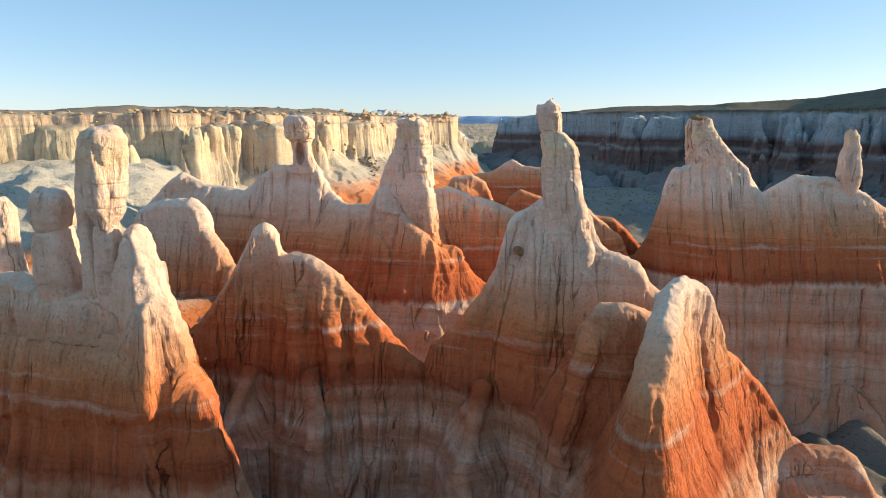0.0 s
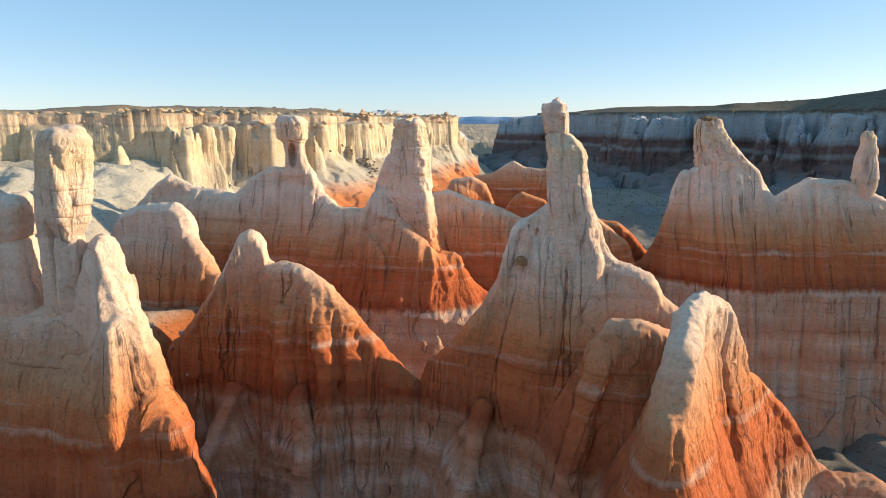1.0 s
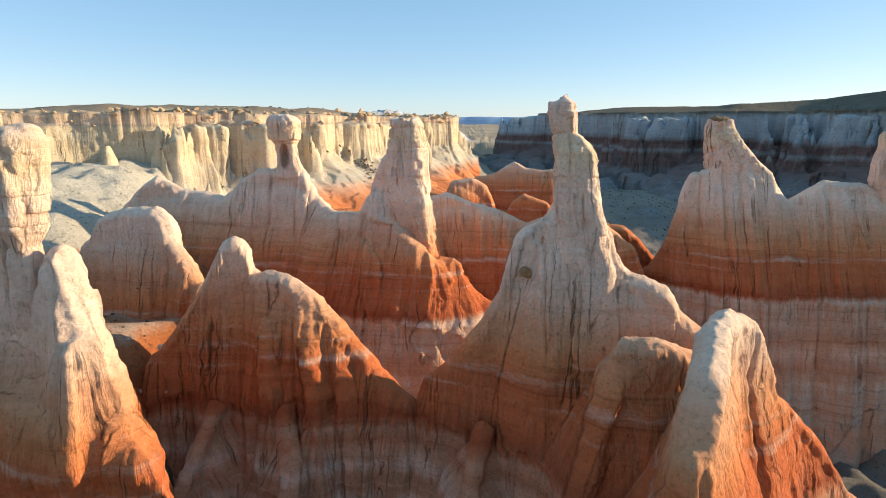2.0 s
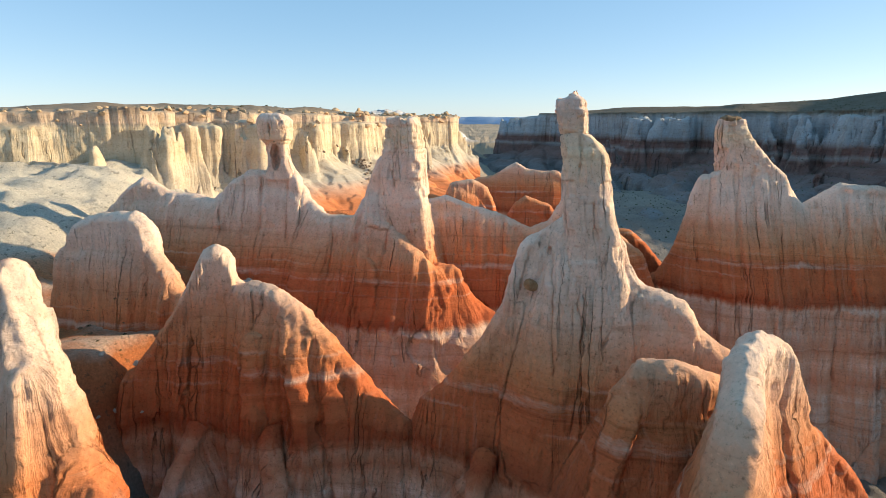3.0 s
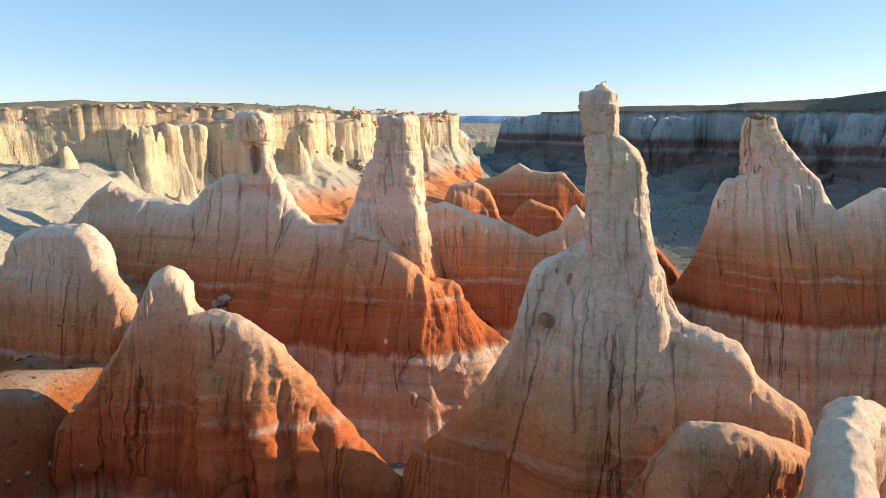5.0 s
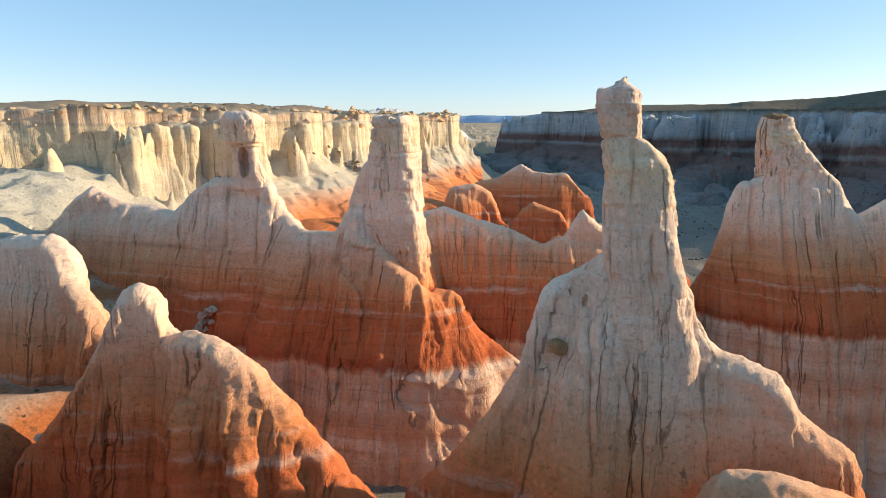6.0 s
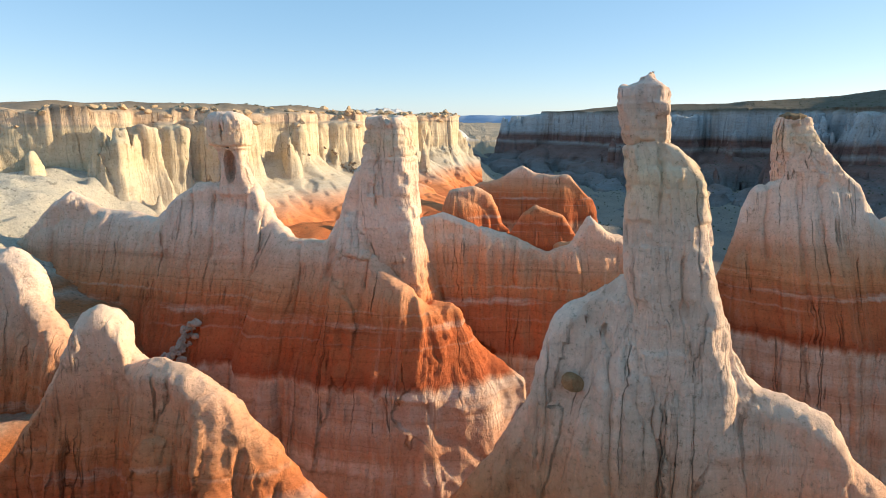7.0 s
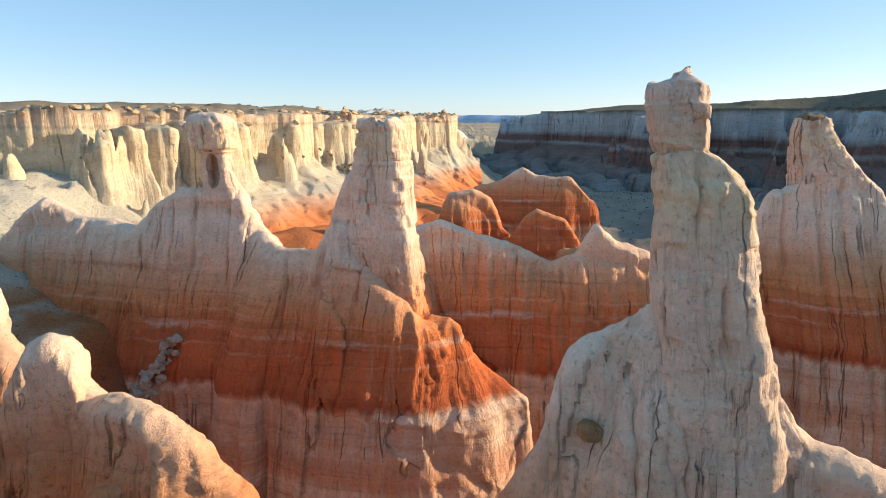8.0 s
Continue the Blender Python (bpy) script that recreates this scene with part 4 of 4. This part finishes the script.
rock_column("side_spire", [(-2.6, 108.9, 160.7, 0.97), (-4.7, 109.2, 160.7, 1.70), (-6.2, 109.4, 160.7, 1.55), (-7.7, 109.7, 160.7, 1.84), (-10.7, 109.5, 160.7, 2.33), (-15.1, 109.9, 160.7, 3.00), (-21.3, 110.5, 160.7, 1.94)], 0.28, pale_foot_rock, castle, "knobbly side spire", square=2.6, bed=0.5, lump=0.6)

# red knobs in the gap and across the wash
rock_body("red_knob", [([(5, 246, -24), (12.3, 247, -23), (17.9, 248, -26), (21.7, 246, -36)], LONG)], 0.7, -60, rock, "low red rock knob with worn ridges", "rock knob", "red knobs")
rock_body("red_knob", [([(20, 236, -38), (23.3, 235, -37), (27, 235, -30.5), (30.9, 235, -27.6), (39.8, 235, -31), (45.2, 234, -39)], LONG)], 0.7, -60, rock, "low red rock knob with worn ridges", "rock knob", "red knobs")
rock_body("red_knob", [([(16, 300, -28), (24.4, 300, -26.6), (34.8, 300, -20.2), (40, 299, -23), (45.1, 298, -24), (54.2, 297, -24), (62.6, 296, -33)], LONG)], 0.8, -60, rock, "low red rock knob with worn ridges", "rock knob", "red knobs")
rock_body("red_knob", [([(30, 188, -30), (38.8, 186, -29), (45.8, 185, -29.8), (53.6, 184, -30.9), (58.3, 184, -34.8), (63.5, 183, -41)], BLADE)], 0.6, -76, rock, "dark red knob with a pale sunlit tip", "rock knob", "red knobs")


# ---- distance ----
def far_mesa():
    """The low mesa along the skyline, blue with painted haze."""
    x = np.arange(-1500, 2600, 30.0)
    top = 6 + 5 * step(0, 500, x) + 2.5 * np.round(1.5 * fbm(x * 0.004, x * 0, x * 0 + 3, 2)) + 0.6 * fbm(x * 0.02, x * 0, x * 0, 2)
    rows = [(4800, -60 + 0 * x), (4830, -12 + 0 * x), (4850, top - 5), (4856, top), (4940, top + 0.5), (4945, -60 + 0 * x)]
    verts = np.concatenate([np.stack([x, np.full_like(x, y) + 25 * fbm(x * 0.01, x * 0, x * 0 + 9, 2), z], 1) for y, z in rows])
    n = len(x)
    i = np.arange(n - 1)
    quads = np.concatenate([np.stack([r * n + i, r * n + i + 1, (r + 1) * n + i + 1, (r + 1) * n + i], 1) for r in range(len(rows) - 1)])
    # The blue is haze of distance, put into the base colour.
    k = Nodes("far_haze_blue_mesa", 1.0)
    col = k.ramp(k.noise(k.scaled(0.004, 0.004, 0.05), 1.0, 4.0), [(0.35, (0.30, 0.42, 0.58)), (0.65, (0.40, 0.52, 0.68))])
    tagged(mesh_object("backdrop_far_mesa", verts, quads, None, None, k.done(col)), "low haze-blue mesa along the far skyline", "mesa", kind="structure")


far_mesa()


# ---- loose stones and scrub ----
def stone_mesh(name, size, seed, material, flat=0.75, cuts=7):
    """An angular block: a lump cut by planes."""
    rng = random.Random(seed)
    bm = bmesh.new()
    bmesh.ops.create_icosphere(bm, subdivisions=2, radius=1.0)
    for _ in range(cuts):
        v = Vector((rng.uniform(-1, 1), rng.uniform(-1, 1), rng.uniform(-1, 1))).normalized()
        reach = rng.uniform(0.45, 0.8)
        for p in bm.verts:
            d = p.co.dot(v)
            if d > reach:
                p.co -= v * (d - reach)
    for p in bm.verts:
        p.co = Vector((p.co.x * rng.uniform(0.98, 1.02), p.co.y * 0.85, p.co.z * flat)) * size
    me = bpy.data.meshes.new(name)
    bm.to_mesh(me)
    bm.free()
    me.materials.append(material)
    return me


def plain_stone(name, tones, scale=2.0):
    k = Nodes(name, 0.9)
    col = k.ramp(k.noise(k.pos, scale, 6.0, 0.7), [(0.3, tones[0]), (0.7, tones[1])])
    col = k.mix(1.0, col, k.ramp(k.noise(k.pos, 9.0, 5.0, 0.7), [(0.3, (0.75, 0.74, 0.72)), (0.7, (1.15, 1.15, 1.15))]), "MULTIPLY")
    return k.done(col, k.bump(k.noise(k.pos, 4.0, 8.0, 0.75), 0.25))


pale_stone = plain_stone("pale_fallen_stone", ((0.44, 0.32, 0.26), (0.66, 0.51, 0.42)))
brown_stone = plain_stone("brown_ironstone", ((0.36, 0.18, 0.09), (0.54, 0.31, 0.17)))
dark_stone = plain_stone("dark_talus_stone", ((0.20, 0.15, 0.115), (0.40, 0.30, 0.23)))
rim_stone = plain_stone("rim_caprock_stone", ((0.46, 0.31, 0.20), (0.74, 0.50, 0.32)))


def ground_at(x, y):
    return float(ground_height(np.array([float(x)]), np.array([float(y)]))[0])


def surface_at(x, y, high=40.0):
    """Height of whatever lies under a place."""
    hit, place, *_ = scene.ray_cast(bpy.context.evaluated_depsgraph_get(), (x, y, high), (0, 0, -1))
    return place.z if hit else ground_at(x, y)


bpy.context.view_layer.update()
rng = random.Random(11)

# ironstone nodule in its socket on the spire's fin
hit, place, *_ = scene.ray_cast(bpy.context.evaluated_depsgraph_get(), (11.6, 60, -20.0), (0, 1, 0))
nodule = new("nodule", stone_mesh("nodule", 1.05, 5, brown_stone, 0.75, 5))
nodule.matrix_world = pose(11.7, place.y - 0.55, place.z - 0.1, 10, 20, 30)
tagged(nodule, "round brown ironstone nodule set in the cream face", "stone")

# fallen blocks heaped in the red hollow
SHAPES = [stone_mesh("fallen_block", 1.0, s, pale_stone, 0.7) for s in range(6)]
for i in range(120):
    s = rng.random()
    x, z = -42.2 - 5.4 * s + rng.gauss(0, 0.4 + 0.45 * s), -35.4 - 9.6 * s + rng.gauss(0, 0.4)
    size = rng.uniform(0.35, 1.05) * (1.0 if i < 54 else 0.6)
    hit, place, normal, *_ = scene.ray_cast(bpy.context.evaluated_depsgraph_get(), (x, 134, z), (0, 1, 0))
    if not hit:
        continue
    ob = new("fallen_block", SHAPES[i % 6])
    ob.matrix_world = pose(x, place.y - 0.5 * size, place.z + 0.1 * size, rng.uniform(-30, 30), rng.uniform(-30, 30), rng.uniform(0, 360)) @ Matrix.Scale(size, 4)
    tagged(ob, "pale pink fallen block on a heap in the red hollow", "rock", "rubble heap in the hollow")

TALUS_SHAPES = [stone_mesh("talus_block", 1.0, 60 + n, dark_stone, 0.7) for n in range(4)]

# lone stones on the red slope before the bench
for x, y, size in ((-48, 99.5, 0.7), (-42.5, 98.5, 0.75), (-45, 96, 0.5), (-50, 95.5, 0.5), (-53, 98, 0.3), (-46, 93.5, 0.35), (-41, 95.5, 0.28), (-51.5, 93.5, 0.3), (-44, 100.5, 0.25), (-47, 92, 0.25)):
    ob = new("loose_stone", SHAPES[int(size * 100) % 6])
    ob.matrix_world = pose(x, y, surface_at(x, y, -20) + size * 0.3, 15, 0, size * 700) @ Matrix.Scale(size, 4)
    tagged(ob, "pale angular stone lying on the red slope", "stone", "stones on the red slope")

# dark rubble that has slid down the talus under the western cliff
for i in range(160):
    s = rng.random()
    x, z = -54 + 20 * s + rng.gauss(0, 1.3), -10 - 17 * s + rng.gauss(0, 1.0)
    hit, place, normal, *_ = scene.ray_cast(bpy.context.evaluated_depsgraph_get(), (x, 178, z), (0, 1, 0))
    if not hit or place.y < 186 or normal.z < 0.3:
        continue
    size = rng.uniform(0.35, 1.1)
    ob = new("talus_block", TALUS_SHAPES[i % 4])
    ob.matrix_world = pose(x, place.y - 0.25 * size, place.z + 0.2 * size, rng.uniform(-30, 30), rng.uniform(-30, 30), rng.uniform(0, 360)) @ Matrix.Scale(size, 4)
    tagged(ob, "dark angular block in a rubble chute on the talus", "rock", "rubble on the talus")

# blocks of the broken caprock along the western rim
RIM_SHAPES = [stone_mesh("rim_block", 1.0, 20 + s, rim_stone, 0.6, 9) for s in range(6)]
WEST = [Vector((*p, 0)) for p in LEFT_RIM[1:23]]
lengths = [(b - a).length for a, b in zip(WEST[:-1], WEST[1:])]
for i in range(295):
    s = rng.uniform(0, sum(lengths))
    for j, l in enumerate(lengths):
        if s <= l:
            break
        s -= l
    a, b = WEST[j], WEST[j + 1]
    p = a.lerp(b, s / lengths[j])
    side = Vector((-(b - a).y, (b - a).x, 0)).normalized()
    p += side * (rng.uniform(2, 26) if i % 3 else rng.uniform(2, 9))
    z = surface_at(p.x, p.y)
    if z < -7:
        continue
    size = rng.uniform(0.6, 2.1) * (0.55 if p.y < 215 else 1.0)
    ob = new("rim_block", RIM_SHAPES[i % 6])
    ob.matrix_world = pose(p.x, p.y, z + 0.2 * size, rng.uniform(-10, 10), rng.uniform(-10, 10), rng.uniform(0, 360)) @ Matrix.Diagonal((size * rng.uniform(1, 1.7), size, size * rng.uniform(0.8, 1.5), 1))
    tagged(ob, "weathered brown caprock block on the cliff rim", "rock", "caprock blocks on the rim")


# ---- desert shrubs ----
def leaf_material():
    k = Nodes("dusty_shrub_leaf", 0.85)
    return k.done(k.ramp(k.noise(k.pos, 3.0, 3.0), [(0.3, (0.055, 0.06, 0.03)), (0.7, (0.13, 0.125, 0.07))]))


def shrub_mesh(name, seed, tufts):
    """Many small leaves on short twigs, uneven in outline."""
    r = random.Random(seed)
    verts, faces = [], []
    for _ in range(tufts):
        d = Vector((r.gauss(0, 1), r.gauss(0, 1), abs(r.gauss(0.4, 0.7)))).normalized() * r.uniform(0.35, 1.0)
        c = Vector((d.x, d.y, 0.12 + d.z * 0.75))
        for _ in range(5):
            p = c + Vector((r.gauss(0, 0.09), r.gauss(0, 0.09), r.gauss(0, 0.09)))
            u = Vector((r.gauss(0, 1), r.gauss(0, 1), r.gauss(0, 1))).normalized() * 0.09
            w = u.orthogonal().normalized() * 0.05
            n = len(verts)
            verts += [p - u, p + w, p + u, p - w]
            faces.append((n, n + 1, n + 2, n + 3))
    me = bpy.data.meshes.new(name)
    me.from_pydata(verts, [], faces)
    me.materials.append(leaf_mat)
    return me


def stem_mesh(name, seed):
    r = random.Random(seed)
    bm = bmesh.new()
    for _ in range(6):
        d = Vector((r.gauss(0, 0.5), r.gauss(0, 0.5), 0.8))
        m = bmesh.ops.create_cone(bm, segments=5, radius1=0.05, radius2=0.015, depth=d.length)
        rot = d.to_track_quat("Z", "Y").to_matrix().to_4x4()
        bmesh.ops.transform(bm, matrix=Matrix.Translation(d * 0.5 - Vector((0, 0, 0.1))) @ rot, verts=m["verts"])
    me = bpy.data.meshes.new(name)
    bm.to_mesh(me)
    bm.free()
    me.materials.append(brown_stone)
    return me


leaf_mat = leaf_material()
STEM = stem_mesh("stem", 3)
LEAVES = [shrub_mesh("foliage", 40 + s, 70) for s in range(4)]


def shrub(x, y, size, seed, label, group, high=40.0):
    ob = new("shrub", STEM)
    ob.matrix_world = pose(x, y, surface_at(x, y, high), 0, 0, seed * 77) @ Matrix.Scale(size, 4)
    top = new("foliage", LEAVES[seed % 4])
    top.parent = ob
    return tagged(ob, label, "shrub", group)


shrub(-27.5, 318, 2.4, 1, "dark rounded shrub standing on the cliff rim", "rim shrubs")
for i in range(26):
    s = rng.random()
    x, y = -90 + 85 * s + rng.uniform(-30, 0), 240 + 170 * s + rng.uniform(5, 40)
    shrub(x, y, rng.uniform(0.5, 1.0), i, "low dusty shrub on the mesa top", "rim shrubs")


for i in range(18):
    x, y = rng.uniform(-66, -47), rng.uniform(101, 112)
    shrub(x, y, rng.uniform(0.2, 0.42), i, "tiny dark shrub on the pale bench", "bench shrubs", -10)


def scrub_field():
    """Low scrub over the far slopes, past counting."""
    r = random.Random(77)
    verts, faces = [], []
    base = [Vector((math.cos(a) * 1.0, math.sin(a) * 1.0, 0)) for a in (0, 1.26, 2.51, 3.77, 5.03)]
    for _ in range(2600):
        x, y = r.uniform(60, 520), r.uniform(230, 900)
        size = r.uniform(0.4, 1.1)
        hit, place, *_ = scene.ray_cast(bpy.context.evaluated_depsgraph_get(), (x, y, 60), (0, 0, -1))
        if not hit:
            continue
        n = len(verts)
        for b in base:
            verts.append(place + b * size * r.uniform(0.6, 1.1) + Vector((0, 0, -0.1)))
        for b in base:
            verts.append(place + b * size * r.uniform(0.4, 0.9) + Vector((0, 0, size * r.uniform(0.4, 0.8))))
        verts.append(place + Vector((0, 0, size)))
        for k in range(5):
            m = (k + 1) % 5
            faces.append((n + k, n + m, n + 5 + m, n + 5 + k))
            faces.append((n + 5 + k, n + 5 + m, n + 10, n + 10))
    me = bpy.data.meshes.new("scrub")
    me.from_pydata(verts, [], [tuple(dict.fromkeys(f)) for f in faces])
    me.materials.append(leaf_mat)
    tagged(new("scrub", me), "scattered low desert scrub on the far slopes", "scrub", kind="stuff")


scrub_field()
